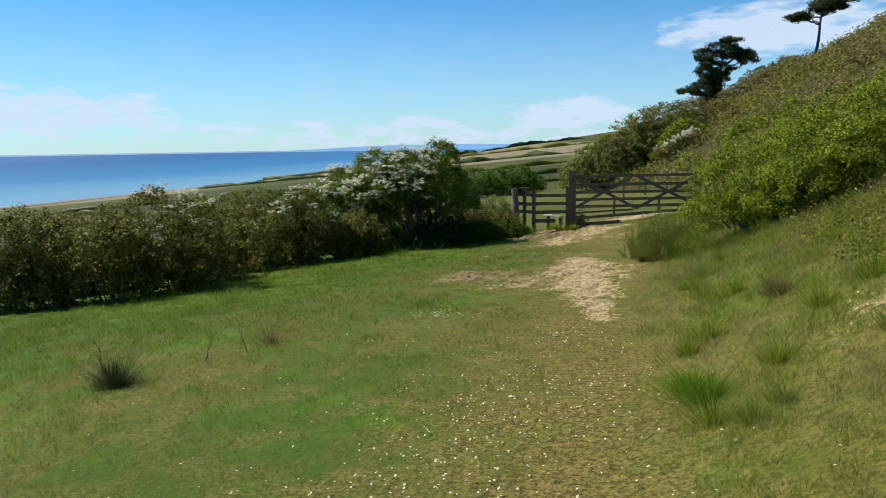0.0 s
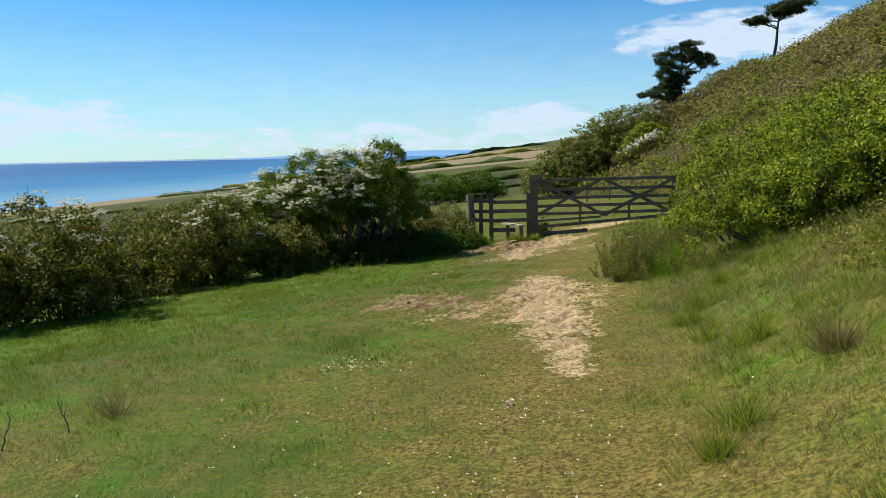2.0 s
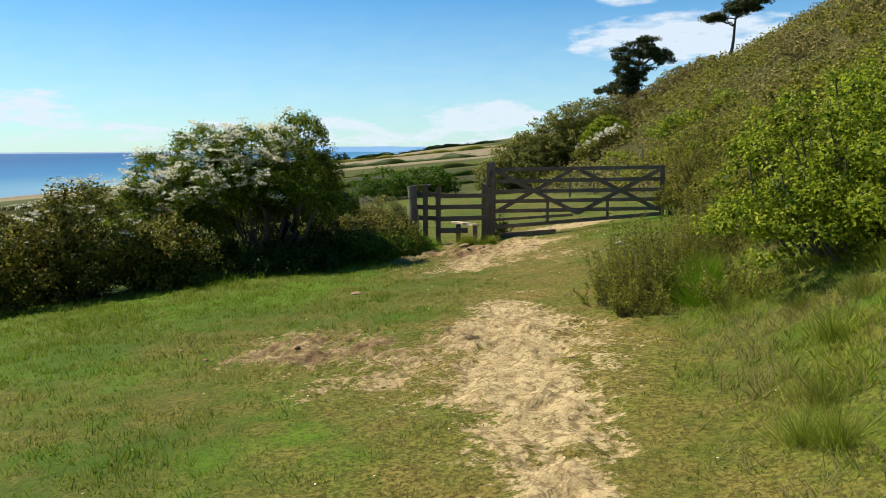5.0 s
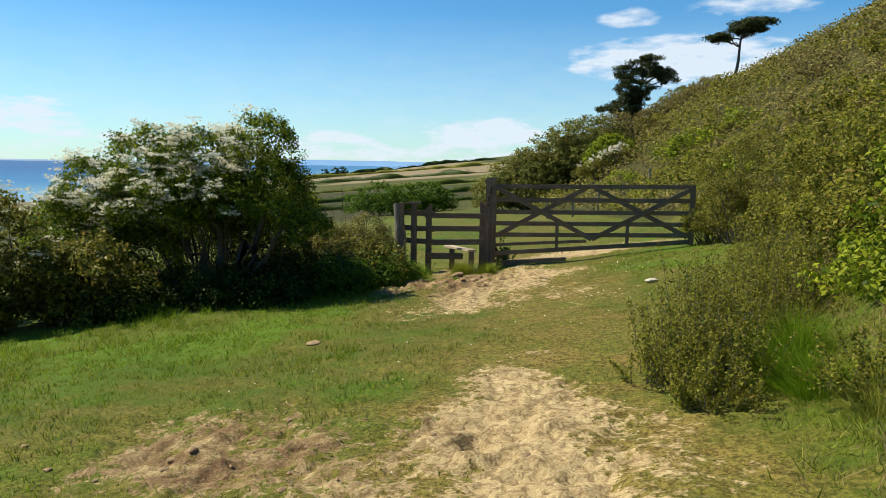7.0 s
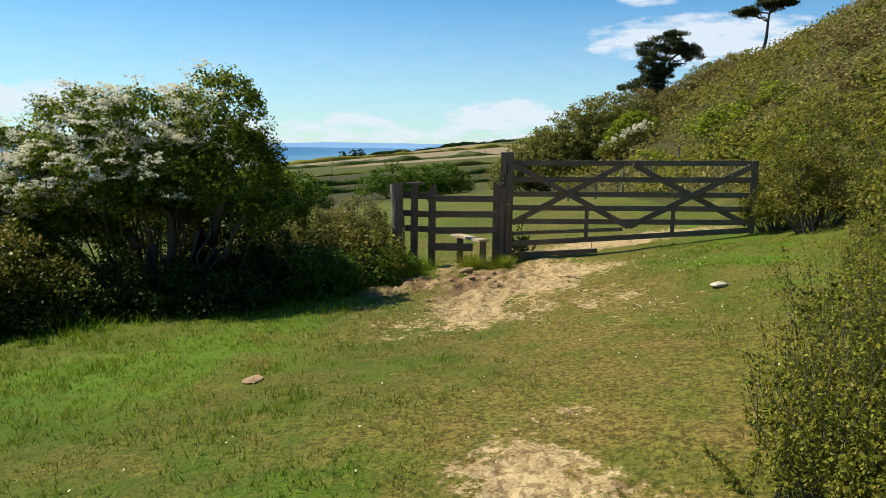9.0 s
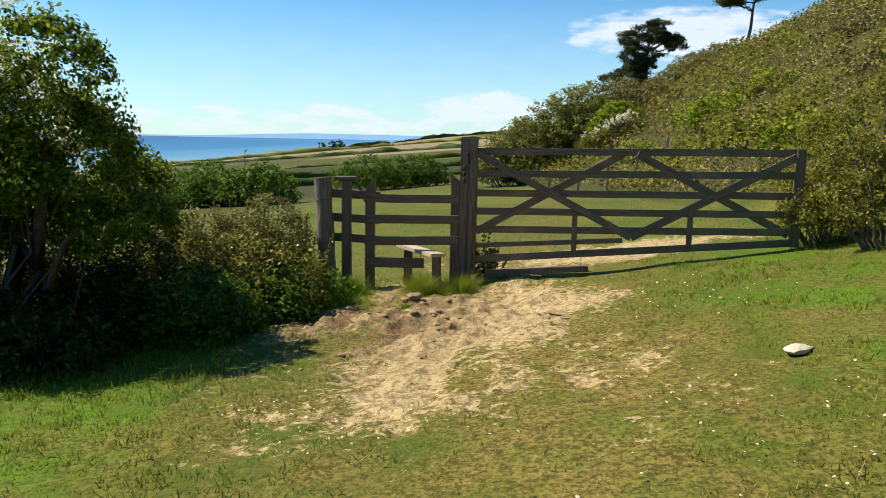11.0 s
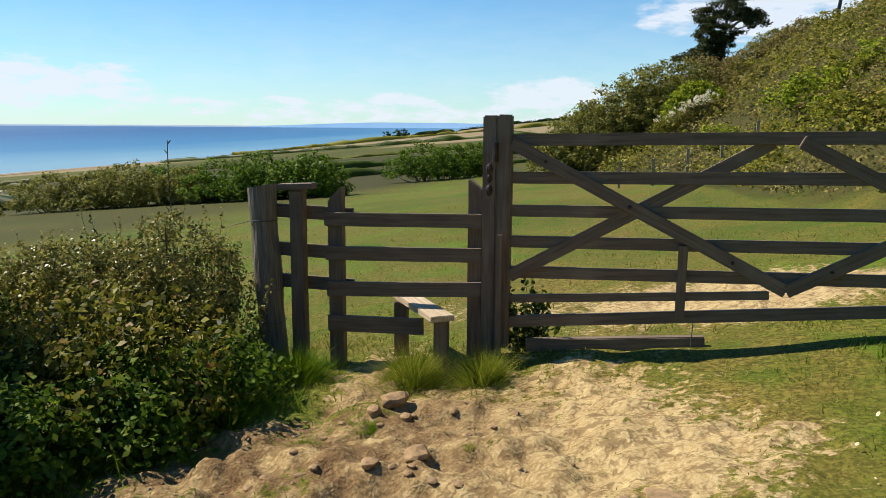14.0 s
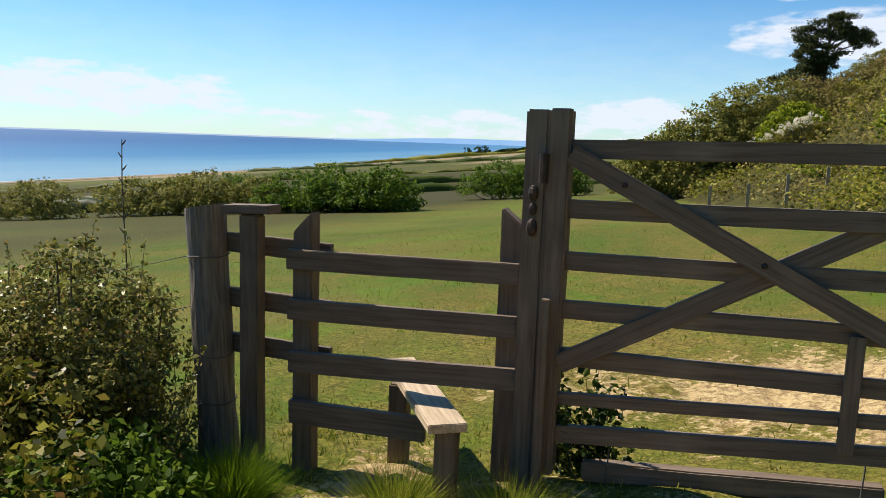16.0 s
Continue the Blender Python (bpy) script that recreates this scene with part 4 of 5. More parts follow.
for x, y, h, seed, w in BANK:
    lobes = ((0, 0, h * 0.5, 0.85 * w, 0.8 * w, h * 0.5), (-0.5 * w, -0.2, h * 0.35, 0.6 * w, 0.65 * w, h * 0.36), (0.3, -0.5 * w, h * 0.45, 0.7 * w, 0.5 * w, h * 0.38), (-0.75 * w, -0.2, 0.02, 0.5, 0.6, 0.38), (-0.25, -0.75 * w, 0.12, 0.8, 0.4, 0.4))
    bush("bank_shrub", (x, y, ground_at(x, y)), lobes, BRIGHT_LEAF if seed < 6 else SCRUB_LEAF, "fresh bright green shrub on the grassy bank", "shrub", clumps=270, radius=0.12, leaves=72, leaf=0.035, stems=30, seed=120 + seed, group="shrubs on the bank", twigs=12)
for k, (x, y, h, w) in enumerate(((0.80, 13.75, 0.66, 0.24), (1.02, 14.2, 0.78, 0.27), (1.12, 13.65, 0.58, 0.24), (1.3, 14.6, 0.66, 0.26), (0.95, 13.25, 0.36, 0.22), (1.75, 13.0, 0.36, 0.3), (1.75, 14.9, 0.72, 0.34), (1.65, 15.8, 0.70, 0.34), (2.1, 15.4, 0.8, 0.36), (2.15, 16.6, 0.75, 0.36))):
    sprig_bush((x, y, ground_at(x, y)), w, h, SPINY_LEAF, "upright yellow-green thorny shrub in long grass" if h > 0.55 else "low yellow-green thorny shrub in long grass", 140 + k, sprigs=90 if h > 0.55 else 70)
for k, (x, y, h, w) in enumerate(((2.75, 20.6, 1.5, 0.55), (2.5, 21.5, 1.2, 0.45), (3.3, 19.4, 1.3, 0.7))):
    lobes = ((0, 0, h * 0.52, w, w, h * 0.5), (-0.1, -0.25, h * 0.3, w * 0.9, w * 0.8, h * 0.32))
    # two take the darker hedge leaf, which puts their shade into the colour
    bush("gate_shrub", (x, y, ground_at(x, y)), lobes, HEDGE_LEAF if k != 1 else SCRUB_LEAF, "bramble-grown shrub at the gate's end", "shrub", clumps=170, radius=0.12, leaves=85, leaf=0.028, stems=24, seed=150 + k, group="shrubs at the gate", twigs=16)


def foot_line(y):
    return np.interp(y, (-40, 0, 7, 12, 16, 19, 23, 45, 65, 85, 140, 400), (0.3, 0.5, 0.75, 1.0, 1.5, 2.3, 2.6, 1.9, -3.0, -5, -12, -40))


def scrub(name, label, mat, n, per, seed, dry, y_range, x_range, size0):
    """Scrub over the hillside, one mesh: clumps that grow coarser with distance."""
    rng = np.random.default_rng(seed)
    u = rng.random(n * 6)
    y = y_range[0] * (y_range[1] / y_range[0]) ** u
    x = foot_line(y) + np.interp(y, (22, 30), (x_range[0], 0.2)) + rng.random(n * 6) ** 1.15 * (x_range[1] * (0.35 + y / 60))
    keep = (patchy(x, y, 3.0 + 0 * y) > 0.5) == dry
    x, y = x[keep][:n], y[keep][:n]
    far = np.maximum(np.hypot(x, y - 6), 6) / 12
    r = 0.20 * far ** 0.8 * rng.uniform(0.6, 1.4, len(x))
    c = np.stack((x, y, land_shape(x, y) + r * 0.4), 1)
    k = np.repeat(np.arange(len(x)), per)
    d = unit(rng.normal(size=(len(k), 3)))
    d[:, 2] = np.abs(d[:, 2]) * 1.1 - 0.1
    at = c[k] + d * (r[k] * rng.uniform(0.5, 1.15, len(k)))[:, None]
    v, f = leaf_arrays(rng, at, d, size0 * far[k] ** 0.8)
    return tagged(new(name, mesh_data(name, v, f, mat)), label, "scrub", kind="stuff")


scrub("hillside_scrub", "olive green scrub and bracken over the hillside", SCRUB_LEAF, 5200, 20, 201, False, (7, 110), (1.6, 30), 0.058)
scrub("hillside_scrub", "brown dry scrub and dead stems over the hillside", DRY_LEAF, 4200, 19, 202, True, (7, 110), (1.6, 30), 0.053)

# separate shrubs up the hillside
protos = []
for k, (mat, label) in enumerate(((SCRUB_LEAF, "olive green shrub on the steep hillside"), (DRY_LEAF, "brown twiggy shrub on the steep hillside"), (BRIGHT_LEAF, "fresh green shrub on the steep hillside"), (SCRUB_LEAF, "low olive shrub on the steep hillside"))):
    lobes = ((0, 0, 0.5, 0.75, 0.7, 0.5), (-0.5, -0.2, 0.3, 0.5, 0.55, 0.36), (0.4, -0.3, 0.35, 0.6, 0.5, 0.38))
    x, y = ((5.2, 24), (7.5, 33), (4.6, 29), (6.4, 19))[k]
    protos.append(bush("hill_shrub", (x, y, ground_at(x, y) - 0.15), lobes, mat, label, "shrub", clumps=80, radius=0.17, leaves=20, leaf=0.087, stems=14, seed=260 + k, group="shrubs up the hillside", twigs=16))
rng = np.random.default_rng(270)
for k in range(72):
    y = 13 * (88 / 13) ** rng.random()
    x = float(foot_line(np.array([y]))[0]) + 1.3 + rng.random() ** 1.2 * (3 + y * 0.30)
    s = rng.uniform(0.6, 1.25) * (0.75 + y / 55)
    copy_thing(protos[(0, 1, 3, 0, 1, 2, 3, 1)[k % 8]], pose(x, y, ground_at(x, y) - 0.15 * s, 0, 0, rng.uniform(0, 360)) @ Matrix.Diagonal((s, s, s * rng.uniform(0.55, 0.9), 1)))

# ---- beyond the gate ----
for k, (x, y, h, w) in enumerate(((-34, 62, 3.4, 4.0), (-29.5, 62, 2.6, 3.2), (-26, 61, 3.0, 3.5), (-22.5, 60, 3.3, 3.2), (-19, 59, 3.0, 3.2), (-40, 62, 3.0, 4.5), (-16.5, 77, 3.4, 4.2), (-12.5, 80, 3.2, 3.4), (-47, 60, 3.2, 4.5), (-37, 63, 2.8, 4.0), (-32, 64, 3.0, 4.0), (-24, 63, 2.6, 3.6), (-20.5, 61, 2.6, 3.4), (-14.5, 79, 3.0, 3.6), (-54, 60, 3.0, 5.0))):
    lobes = ((0, 0, h * 0.42, w * 0.6, w * 0.5, h * 0.5), (-w * 0.4, 0, h * 0.25, w * 0.45, w * 0.45, h * 0.38), (w * 0.4, 0, h * 0.25, w * 0.45, w * 0.45, h * 0.4))
    bush("field_shrub", (x, y, ground_at(x, y)), lobes, LUSH_LEAF if k not in (0, 1, 5, 8, 9, 14) else THICKET_LEAF, "rounded green shrub at the field's edge", "shrub", clumps=300, radius=0.38, leaves=18, leaf=0.20, stems=6, seed=210 + k, group="shrubs at the field's edge", stem_r=0.06)

for k, (x, y, h, w, mat) in enumerate(((-3.4, 65, 4.2, 3.4, THICKET_LEAF), (-2.0, 64.5, 4.6, 3.4, THICKET_LEAF), (-0.6, 66, 5.2, 3.6, THICKET_LEAF), (0.9, 65, 5.0, 3.4, THICKET_LEAF), (2.4, 67, 4.8, 3.4, THICKET_LEAF), (3.5, 62.5, 2.6, 1.9, BRIGHT_LEAF), (5.0, 71, 3.6, 3.6, DRY_LEAF), (14, 90, 2.4, 3.4, DRY_LEAF), (14.2, 99, 3.2, 3.6, THICKET_LEAF), (17.2, 101, 2.8, 3.6, DRY_LEAF), (11.8, 98, 2.6, 3.4, DRY_LEAF))):
    lobes = ((0, 0, h * 0.45, w * 0.7, w * 0.6, h * 0.52), (-w * 0.45, 0, h * 0.3, w * 0.5, w * 0.5, h * 0.36), (w * 0.45, 0, h * 0.42, w * 0.5, w * 0.5, h * 0.42))
    bush("thicket", (x, y, ground_at(x, y) - 0.2), lobes, mat, "tall dense thicket on the lower hillside", "thicket", clumps=480, radius=0.34, leaves=22, leaf=0.165, stems=20, seed=230 + k, group="thickets on the hillside", stem_r=0.05, twigs=14)


lobes = [(0.42 * k, 0.1 * k, 1.55 + 0.23 * k, 0.42, 0.45, 0.22) for k in range(-3, 4)]
bush("pale_shrub", (2.75, 60.0, ground_at(2.75, 60.0)), lobes, PETAL, "shrub topped with creamy white blossom on the hillside", "shrub", clumps=48, radius=0.14, leaves=22, leaf=0.07, stems=30, seed=333, stem_r=0.03, skirt=False)
lobes = [(0.42 * k, 0.1 * k + 0.2, 0.85 + 0.2 * k, 0.55, 0.55, 0.55) for k in range(-3, 4)]
bush("hill_shrub", (2.75, 60.1, ground_at(2.75, 60.1)), lobes, SCRUB_LEAF, "olive green shrub at the foot of the hill", "shrub", clumps=200, radius=0.25, leaves=46, leaf=0.09, stems=14, seed=334, group="shrubs up the hillside")


def pine(x, y, tiers, trunk_top, trunk_r, lean, label, seed, limbs=14, needles=220, size=1.0, sink=0.0):
    """A wind-shaped pine: bare leaning trunk, limbs, flat plates of needles."""
    rng = np.random.default_rng(seed)
    ob = thing("pine_tree", (x, y, ground_at(x, y) + sink), label, "tree", "pines on the skyline")
    ob.scale = (size, size, size)
    s = np.linspace(0, 1, 10)[:, None]
    line = np.array((lean[0], lean[1], trunk_top)) * s + np.array((0.32, 0.12, 0)) * np.sin(s * 5.5) * 0.7
    line[0, 2] = -1.2
    pieces = [tube_arrays(line, np.linspace(trunk_r, trunk_r * 0.35, 10), 7)]
    centres, sizes = [], []
    for cx, cy, cz, rx, rz, n in tiers:
        for k in range(n):
            d = unit(rng.normal(size=3)) * rng.uniform(0.45, 1.0)
            centres.append((cx + d[0] * rx, cy + d[1] * rx, cz + d[2] * rz))
            sizes.append(rng.uniform(0.55, 1.2))
    centres, sizes = np.array(centres), np.array(sizes)
    for k in rng.choice(len(centres), min(limbs, len(centres)), replace=False):
        i = int(np.argmin(np.abs(line[:, 2] - centres[k, 2] * 0.86)))
        pieces.append(limb(rng, line[i], centres[k], trunk_r * 0.4, 0.03, 6, 0.3))
    part("trunk", mesh_data("trunk", *joined(pieces), BARK), BARK, ob, "bare crooked trunk and limbs")
    k = np.repeat(np.arange(len(centres)), needles)
    d = unit(rng.normal(size=(len(k), 3))) * rng.uniform(0.2, 1, len(k))[:, None]
    at = centres[k] + d * (sizes[k] * 0.52)[:, None] * np.array((1.4, 1.4, 0.6))
    tagged(part("crown", mesh_data("crown", *leaf_arrays(rng, at, d, 0.2, 0.4, 0.4), NEEDLE), NEEDLE, ob), kind="stuff")
    return ob


pine(19.9, 105, ((1.6, 0, 6.2, 1.9, 0.6, 30), (2.9, 0, 6.6, 1.2, 0.45, 14), (-1.2, 0, 5.0, 1.3, 0.35, 18), (1.3, 0, 5.7, 1.6, 0.4, 13)), 6.2, 0.2, (1.3, 0), "tall lone wind-bent pine with a flat dark crown", 301, 14, 200, 1.22, 0.0)
pine(8.5, 104, ((0.2, 0, 5.4, 2.0, 1.5, 56), (1.5, 0, 7.7, 1.5, 1.2, 42), (-0.7, 0, 7.1, 1.1, 1.2, 27), (3.2, 0, 6.6, 1.4, 0.9, 22), (-0.8, 0, 3.6, 1.7, 1.6, 50), (-3.0, 0, 3.2, 1.0, 0.3, 8), (0.6, 0, 2.2, 2.0, 1.6, 50)), 7.6, 0.3, (1.3, 0), "broad dark pine clump above the thicket", 302, 44, 170, 1.18, -0.4)

# hedgerows across the far fields
def hedgerow(a_, b, h, seed, mat=DARK_LEAF, n=90):
    a = a_
    rng = np.random.default_rng(seed)
    s = rng.random(n)
    x, y = a[0] + (b[0] - a[0]) * s + rng.normal(0, h * 0.3, n), a[1] + (b[1] - a[1]) * s + rng.normal(0, h * 0.25, n)
    c = np.stack((x, y, land_shape(x, y) + h * 0.35), 1)
    k = np.repeat(np.arange(n), 45)
    d = unit(rng.normal(size=(len(k), 3)))
    at = c[k] + d * h * rng.uniform(0.4, 1.0, len(k))[:, None] * np.array((1.5, 0.8, 0.6))
    pieces = [leaf_arrays(rng, at, d, h * 0.2)]
    m = 90
    s, a = np.meshgrid(np.linspace(0, 1, m), np.linspace(0, np.pi, 7))
    cx, cy = a_[0] + (b[0] - a_[0]) * s, a_[1] + (b[1] - a_[1]) * s
    fat = h * np.clip(patchy(cx, cy + 3.0, h * 5) * 2.2 - 0.35, 0.05, 1.3)
    cy = cy + (patchy(cx, cy * 0, 25.0) - 0.5) * h * 6
    rx, ry = cx + np.cos(a) * 0, cy + np.cos(a) * fat * 0.8
    ridge = np.stack((rx, ry, land_shape(rx, ry) - 0.1 + np.sin(a) * fat), -1).reshape(-1, 3) + rng.normal(0, h * 0.05, (m * 7, 3))
    idx = np.arange(m * 7).reshape(7, m)
    pieces.append((ridge, np.stack((idx[:-1, :-1], idx[:-1, 1:], idx[1:, 1:], idx[1:, :-1]), -1).reshape(-1, 4)))
    v, f = joined(pieces)
    return tagged(new("far_hedgerow", mesh_data("far_hedgerow", v, f, mat)), "dark hedgerow across distant fields", "hedge", "far hedgerows", "stuff")


for k, (a, b, h, n) in enumerate((((-95, 100), (14, 138), 1.1, 110), ((-200, 215), (25, 275), 1.5, 120), ((-310, 470), (60, 440), 2.6, 110), ((-430, 780), (60, 900), 4.0, 110), ((-112, 68), (-52, 74), 1.3, 90),
                                 ((-190, 122), (-84, 112), 1.2, 90), ((-520, 1250), (-120, 1480), 6.0, 90), ((-280, 205), (-150, 178), 1.5, 90), ((-60, 150), (20, 190), 1.3, 80))):
    hedgerow(a, b, h, 320 + k, HEDGE_LEAF if k % 2 else DARK_LEAF, n)
for k, (x, y) in enumerate(((-385, 1200), (-368, 1210), (-352, 1195))):
    lobes = ((0, 0, 8, 7, 6, 6), (4, 0, 5, 5, 5, 5))
    bush("distant_tree", (x, y, ground_at(x, y)), lobes, DARK_LEAF, "dark distant tree above the cliff fields", "tree", clumps=30, radius=2.4, leaves=40, leaf=1.4, stems=5, seed=340 + k, group="distant trees", stem_r=0.4)

# wire fence at the foot of the hill beyond the gate
fence = thing("wire_fence", (0.7, 45.2, ground_at(0.7, 45.2)), "grey wooden post and wire fence below the scrub", "fence")
o = fence.location.copy()
tops = []
for k, x in enumerate((-0.5, 0.7, 1.9, 3.1, 4.3)):
    y = 45.3 + 0.2 * (x - 0.7)
    z = ground_at(x, y)
    tops.append(Vector((x, y, z)))
    beam("post", Vector((x, y, z - 0.3)) - o, Vector((x, y, z + (1.25 if k == 2 else 1.0))) - o, 0.1, 0.1, fence, POST_WOOD, seed=60 + k)
for h in (0.35, 0.65, 0.95):
    pieces = [tube_arrays([np.array(p - o) + (0, -0.07, h), np.array((p + q) / 2 - o) + (0, -0.07, h - 0.02), np.array(q - o) + (0, -0.07, h)], (0.005,) * 3, 4) for p, q in zip(tops, tops[1:])]
    part("wire", mesh_data("wire", *joined(pieces), WIRE), WIRE, fence)

# ---- stones and clods ----
pebble("white_stone", (1.12, 17.6, ground_at(1.12, 17.6) + 0.02), (0.10, 0.06, 0.022), STONE, "pale limestone lump lying in the grass", "stone", 1)
pebble("flat_stone", (-2.16, 15.4, ground_at(-2.16, 15.4) + 0.01), (0.10, 0.06, 0.012), CLOD, "flat sandy stone in the turf", "stone", 2)
pebble("small_stone", (0.05, 8.1, ground_at(0.05, 8.1) + 0.012), (0.035, 0.025, 0.016), CLOD, "small grey stone on the path", "stone", 3)
pebble("rock", (-1.47, 20.4, ground_at(-1.47, 20.4) + 0.015), (0.09, 0.06, 0.04), CLOD, "brown rock half sunk in the bare soil", "stone", 5)
pebble("rock", (-1.52, 20.2, ground_at(-1.52, 20.2) + 0.01), (0.05, 0.04, 0.03), CLOD, "small brown rock on the bare soil", "stone", 6)
pebble("flat_stone", (-0.12, 19.3, ground_at(-0.12, 19.3) + 0.004), (0.11, 0.05, 0.010), CLOD, "flat pale stone at the edge of the bare soil", "stone", 7)
rng = np.random.default_rng(77)
for k in range(110):
    if k < 75:
        x, y = rng.normal(-1.15, 0.6), rng.normal(19.5, 0.7)
    else:
        x, y = rng.normal(-1.3, 0.7), rng.normal(12.5, 0.5)
    s = rng.uniform(0.008, 0.024) * (2.4 if k in (2, 9, 14, 40) else 1)
    pebble("earth_clod", (x, y, ground_at(x, y) + s * 0.2), (s * 1.2, s, s * 0.6), CLOD, "dry brown clod of trampled earth", "clod", k + 4, group="clods by the gate" if k < 75 else "clods on the path")

# ---- grass and flowers ----


def turf(name, label, mat, n, area, height, width, keep, seed, lean=0.5):
    rng = np.random.default_rng(seed)
    x = rng.uniform(area[0], area[1], n)
    y = area[2] + (area[3] - area[2]) * rng.random(n) ** area[4]
    tuft = patchy(x + 5, y + 2, 0.075, 1)
    ok = rng.random(n) < keep(x, y) * np.clip(tuft * 2.6 - 0.55, 0.10, 1)
    x, y, tuft = x[ok], y[ok], tuft[ok]
    grow = (0.35 + 2.0 * patchy(x, y, 0.45) ** 2) * (0.55 + 0.9 * tuft) + 0.5 * (rng.random(len(x)) > 0.97)
    d = np.maximum(y - 1, 3) / 6
    v, f = blades(rng, x, y, height(x, y) * grow, width * np.clip(d, 0.7, 1.8), lean)
    return tagged(new(name, mesh_data(name, v, f, mat)), label, "grass", kind="stuff")


def edge_left(y):
    return np.interp(y, (0, 8, 11, 11.6, 14.6, 16, 17.1, 18.5, 20.5, 22, 60), (-14, -13, -10.5, -7.2, -7.0, -6.0, -4.7, -3.2, -2.35, -8, -30))


def open_turf(x, y):
    return (1 - soil_mask(x, y)) ** 2 * (x > edge_left(y))


def short(x, y):
    return 0.021 + 0.03 * np.clip((x - foot_line(y) - 0.3) / 1.5, 0, 1) + 0.02 * np.clip(-x / 5, 0, 1)


turf("turf", "short green turf grazed and trodden", TURF, 430000, (-9, 3.2, 1.6, 22, 1.35), short, 0.0045, lambda x, y: open_turf(x, y) * (0.25 + 0.75 * (dry_mask(x, y) < 0.75)), 401)
turf("turf", "fresh lush green grass beside the hedge", LUSH, 230000, (-12, 2.4, 2, 21.5, 1.1), lambda x, y: short(x, y) * 1.2, 0.005, lambda x, y: open_turf(x, y) * np.clip(1.0 - 2.2 * dry_mask(x, y), 0.02, 1), 402)
turf("dry_turf", "straw-coloured dead grass in the turf", STRAW, 260000, (-7, 3.4, 1.6, 22, 1.35), lambda x, y: short(x, y) * 0.8, 0.004, lambda x, y: open_turf(x, y) * dry_mask(x, y) ** 1.5, 403, 0.9)
turf("field_grass", "pasture grass beyond the gate", TURF, 55000, (-14, 5, 21.6, 40, 1.6), lambda x, y: 0.035 + 0 * x, 0.006, open_turf, 404)
turf("bank_grass", "long tussocky grass on the bank", BANK_BLADE, 150000, (0.8, 4.6, 3.0, 19.5, 1.0), lambda x, y: 0.075 + 0 * x, 0.0045, lambda x, y: np.clip((x - foot_line(y) + 0.1) / 0.7, 0, 1) * np.clip(patchy(x, y, 0.7) * 4 - 1.4, 0.1, 1), 405, 0.8)
turf("bank_grass", "dry straw grass on the bank", STRAW, 100000, (0.8, 4.6, 3.0, 19.5, 1.0), lambda x, y: 0.075 + 0 * x, 0.0038, lambda x, y: np.clip((x - foot_line(y) + 0.1) / 0.7, 0, 1) * np.clip(2.6 - patchy(x, y, 0.7) * 4, 0.1, 1), 406, 0.8)
turf("hedge_grass", "long grass along the hedge foot", LUSH, 70000, (-12, -1.9, 11, 22, 1.0), lambda x, y: 0.11 + 0 * x, 0.0045, lambda x, y: np.clip(1 - np.abs(x - edge_left(y)) / 0.6, 0, 1) * (y < 20.4), 407, 0.5)


def tussock(x, y, r, h, mat, label, seed, n=900, name="grass_tussock"):
    rng = np.random.default_rng(seed)
    ob = thing(name, (x, y, ground_at(x, y)), label, "tussock", "tussocks")
    a, d = rng.uniform(0, 2 * np.pi, n), np.abs(rng.normal(0, 0.5, n)) * r
    px, py = np.cos(a) * d, np.sin(a) * d
    v, f = blades(rng, px, py, h * np.clip(1.2 - d / r, 0.35, 1.2), 0.0045, 0.55, np.zeros(n) - 0.02)
    v[2::3, :2] += np.stack((px, py), 1) * 0.65
    tagged(part("tuft", mesh_data("tuft", v, f, mat), mat, ob), kind="stuff")
    return ob


tussock(-3.63, 6.5, 0.20, 0.30, NEEDLE, "dark wiry dead tussock with stalks", 421)
rng = np.random.default_rng(9)
for k, (x, y, lx_, h) in enumerate(((-3.72, 6.55, -0.16, 0.42), (-3.25, 7.3, 0.10, 0.26), (-2.95, 7.6, -0.10, 0.22))):
    dry_stalk = thing("dry_stalk", (x, y, ground_at(x, y)), "thin dry leaning stalk standing in the turf", "plant", "dry stalks in the turf")
    part("stem", mesh_data("stem", *limb(rng, (0, 0, -0.03), (lx_, 0.02, h), 0.006, 0.002, 7, 0.1), BARK), BARK, dry_stalk)
    for q in (0.5, 0.68, 0.85):
        part("twig", mesh_data("twig", *limb(rng, (lx_ * q, 0.02 * q, h * q), (lx_ * q + rng.normal(0, 0.05), rng.normal(0, 0.03), h * q + 0.07), 0.003, 0.001, 4), BARK), BARK, dry_stalk)
tussock(1.95, 7.75, 0.16, 0.18, DRY_LEAF, "brown dead grass tussock on the bank", 422)
tussock(1.25, 5.6, 0.40, 0.16, LUSH, "bright green grass tussock", 423, 1600)
tussock(-2.9, 8.0, 0.15, 0.22, DRY_LEAF, "thin dry stalks in the turf", 424, 200)
tussock(-1.49, 20.82, 0.20, 0.20, BANK_BLADE, "fresh yellow-green grass tuft against the step", 425, 3000)
tussock(-1.08, 20.90, 0.18, 0.17, BANK_BLADE, "fresh yellow-green grass tuft by the gate post", 426, 2400)
tussock(-2.25, 20.85, 0.25, 0.18, LUSH, "fresh green grass tuft below the stile", 428, 3000)
tussock(-2.75, 20.45, 0.35, 0.25, LUSH, "long green grass beside the stile", 429, 2000)
tussock(-1.5, 20.05, 0.12, 0.05, LUSH, "small green tuft in the bare soil", 430, 400)
tussock(-1.75, 19.85, 0.12, 0.05, LUSH, "small green tuft in the bare soil", 431, 400)

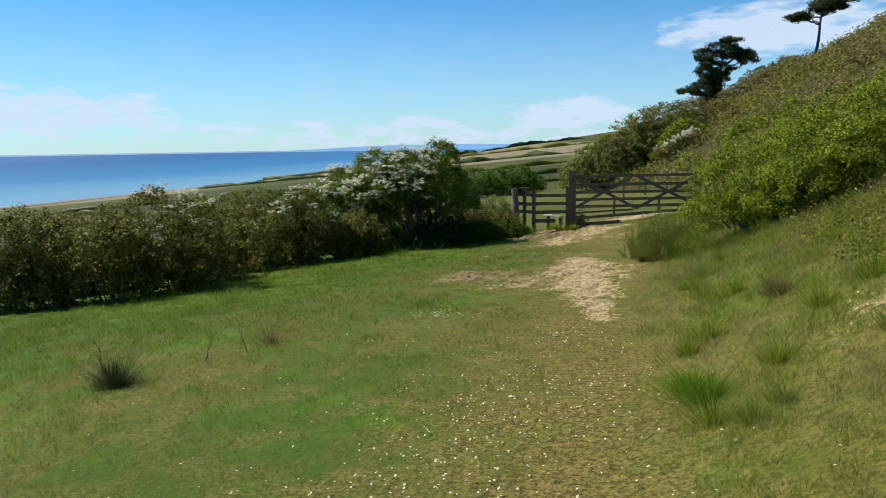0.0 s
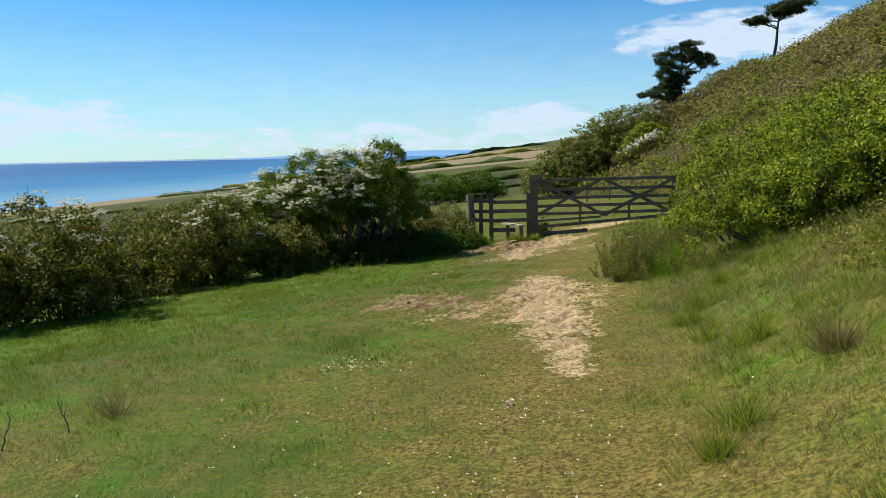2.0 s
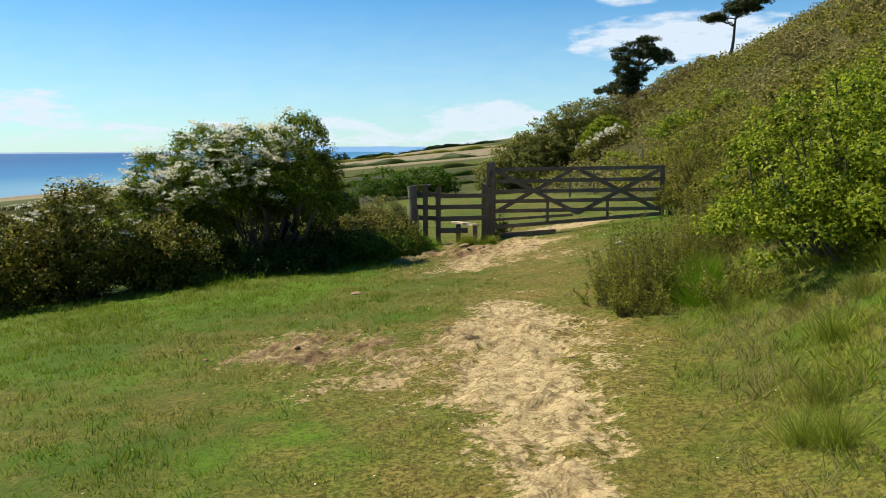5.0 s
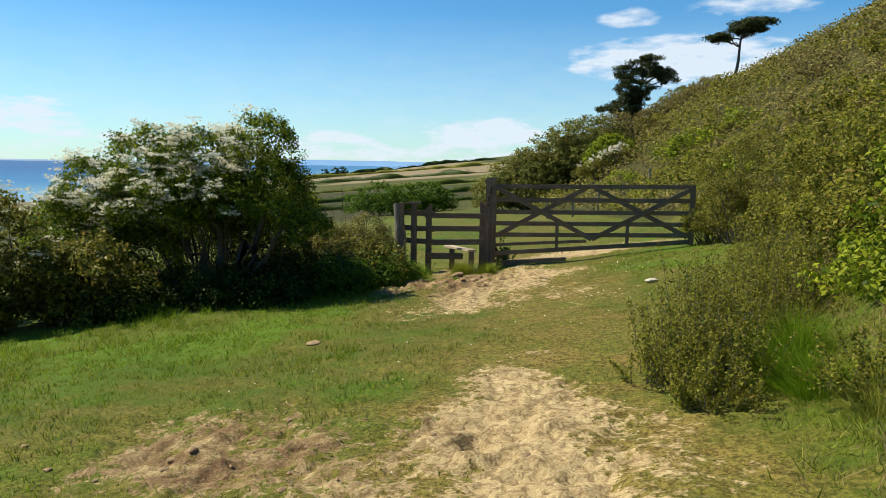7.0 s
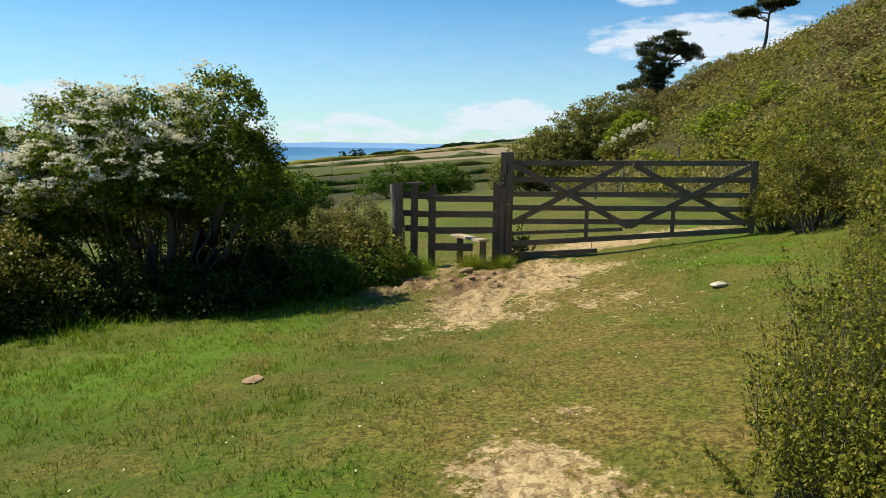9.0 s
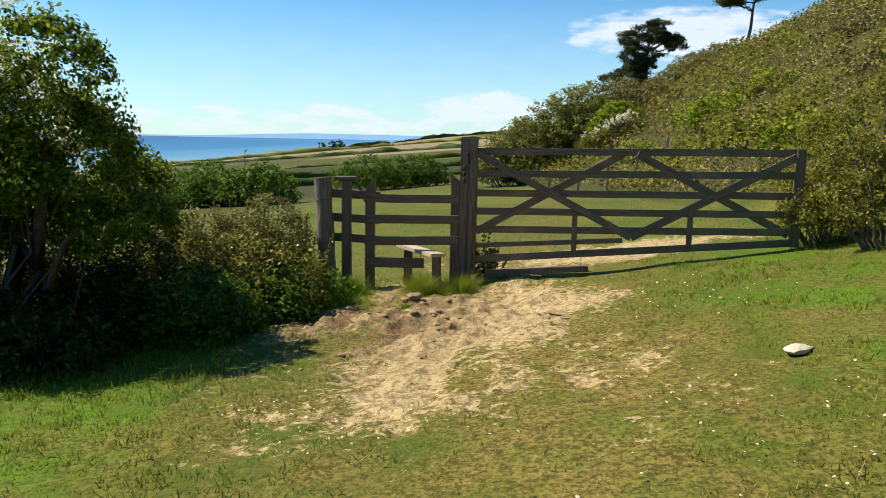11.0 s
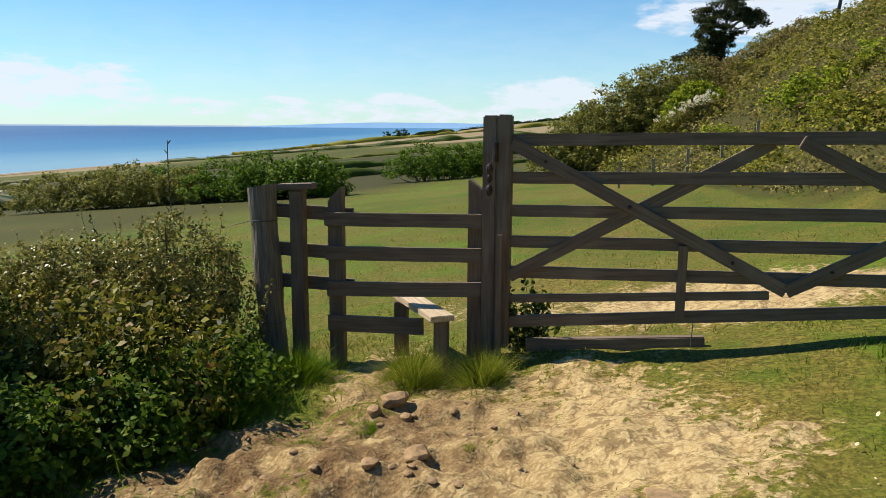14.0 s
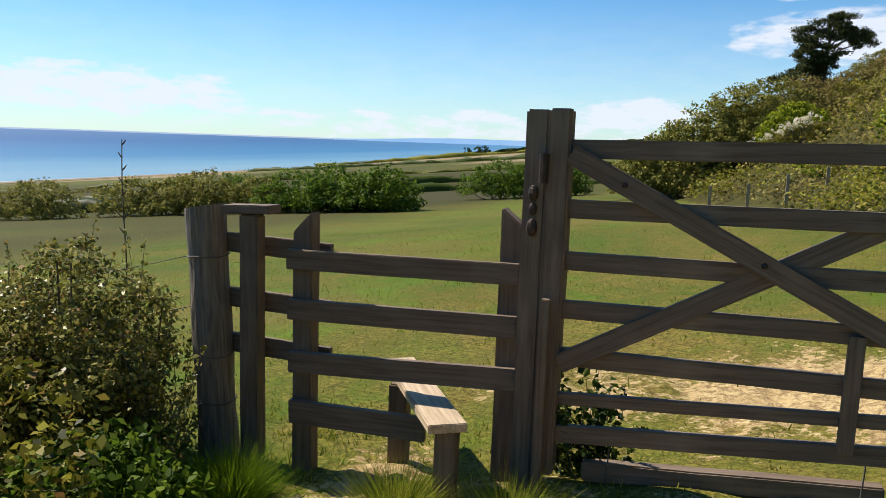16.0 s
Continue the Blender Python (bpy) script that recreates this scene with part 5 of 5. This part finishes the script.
for k, (x, y, h) in enumerate(((1.38, 13.55, 0.26), (1.62, 13.95, 0.30), (1.5, 13.2, 0.22), (-2.32, 20.15, 0.20), (-2.45, 19.75, 0.18), (-2.62, 20.1, 0.26), (-2.75, 19.4, 0.18))):
    tussock(x, y, 0.24, h, LUSH, "long vivid green grass clump" + (" by the thorny shrubs" if x > 0 else " beside the brambles"), 432 + k, 2200)

rng = np.random.default_rng(440)
for k in range(44):
    y = rng.uniform(5.0, 17.5)
    x = float(foot_line(np.array([y]))[0]) + 0.35 + rng.random() * 1.7
    mat, label = ((BANK_BLADE, "green grass tussock on the bank"), (BRIGHT_LEAF, "yellow-green grass tussock on the bank"), (TURF, "olive grass tussock on the bank"))[k % 3]
    tussock(x, y, rng.uniform(0.12, 0.22), rng.uniform(0.12, 0.2), mat, label, 441 + k, 420)

# daisies
rng = np.random.default_rng(500)
DAISIES = ((0.1, 5.6, 0.9, 1.1, 420), (-0.2, 4.0, 1.1, 0.9, 300), (-1.43, 9.2, 0.28, 0.22, 90), (0.2, 8.0, 0.35, 0.5, 60), (0.4, 3.4, 1.6, 1.2, 240), (0.75, 16.5, 0.7, 1.0, 70), (0.9, 19.2, 0.6, 0.7, 80), (-1.0, 16.9, 0.5, 0.3, 40), (-1.6, 17.2, 0.25, 0.12, 30), (-0.5, 7.5, 2.0, 2.5, 160), (-0.5, 14.5, 2.0, 3, 60))
xs = np.concatenate([rng.normal(c[0], c[2] * 0.6, c[4]) for c in DAISIES])
ys = np.concatenate([rng.normal(c[1], c[3] * 0.6, c[4]) for c in DAISIES])
zs = land_shape(xs, ys) + rng.uniform(0.015, 0.05, len(xs))
ang = np.linspace(0, 2 * np.pi, 8, endpoint=False)
r = rng.uniform(0.0045, 0.0078, len(xs))[:, None]
tilt = rng.normal(0, 0.35, (len(xs), 2))
dx, dy = np.cos(ang)[None] * r, np.sin(ang)[None] * r
v = np.stack((xs[:, None] + dx, ys[:, None] + dy, zs[:, None] + dx * tilt[:, :1] + dy * tilt[:, 1:]), -1).reshape(-1, 3)
tagged(new("daisies", mesh_data("daisies", v, np.arange(len(v)).reshape(-1, 8), PETAL)), "white daisies scattered in the turf", "flowers", kind="stuff")
ang4 = np.linspace(0, 2 * np.pi, 4, endpoint=False)
dx, dy = np.cos(ang4)[None] * r * 0.35, np.sin(ang4)[None] * r * 0.35
v = np.stack((xs[:, None] + dx, ys[:, None] + dy, zs[:, None] + 0.003 + dx * tilt[:, :1] + dy * tilt[:, 1:]), -1).reshape(-1, 3)
tagged(new("daisy_eyes", mesh_data("daisy_eyes", v, np.arange(len(v)).reshape(-1, 4), YELLOW)), "yellow eyes of the daisies", "flowers", kind="stuff")
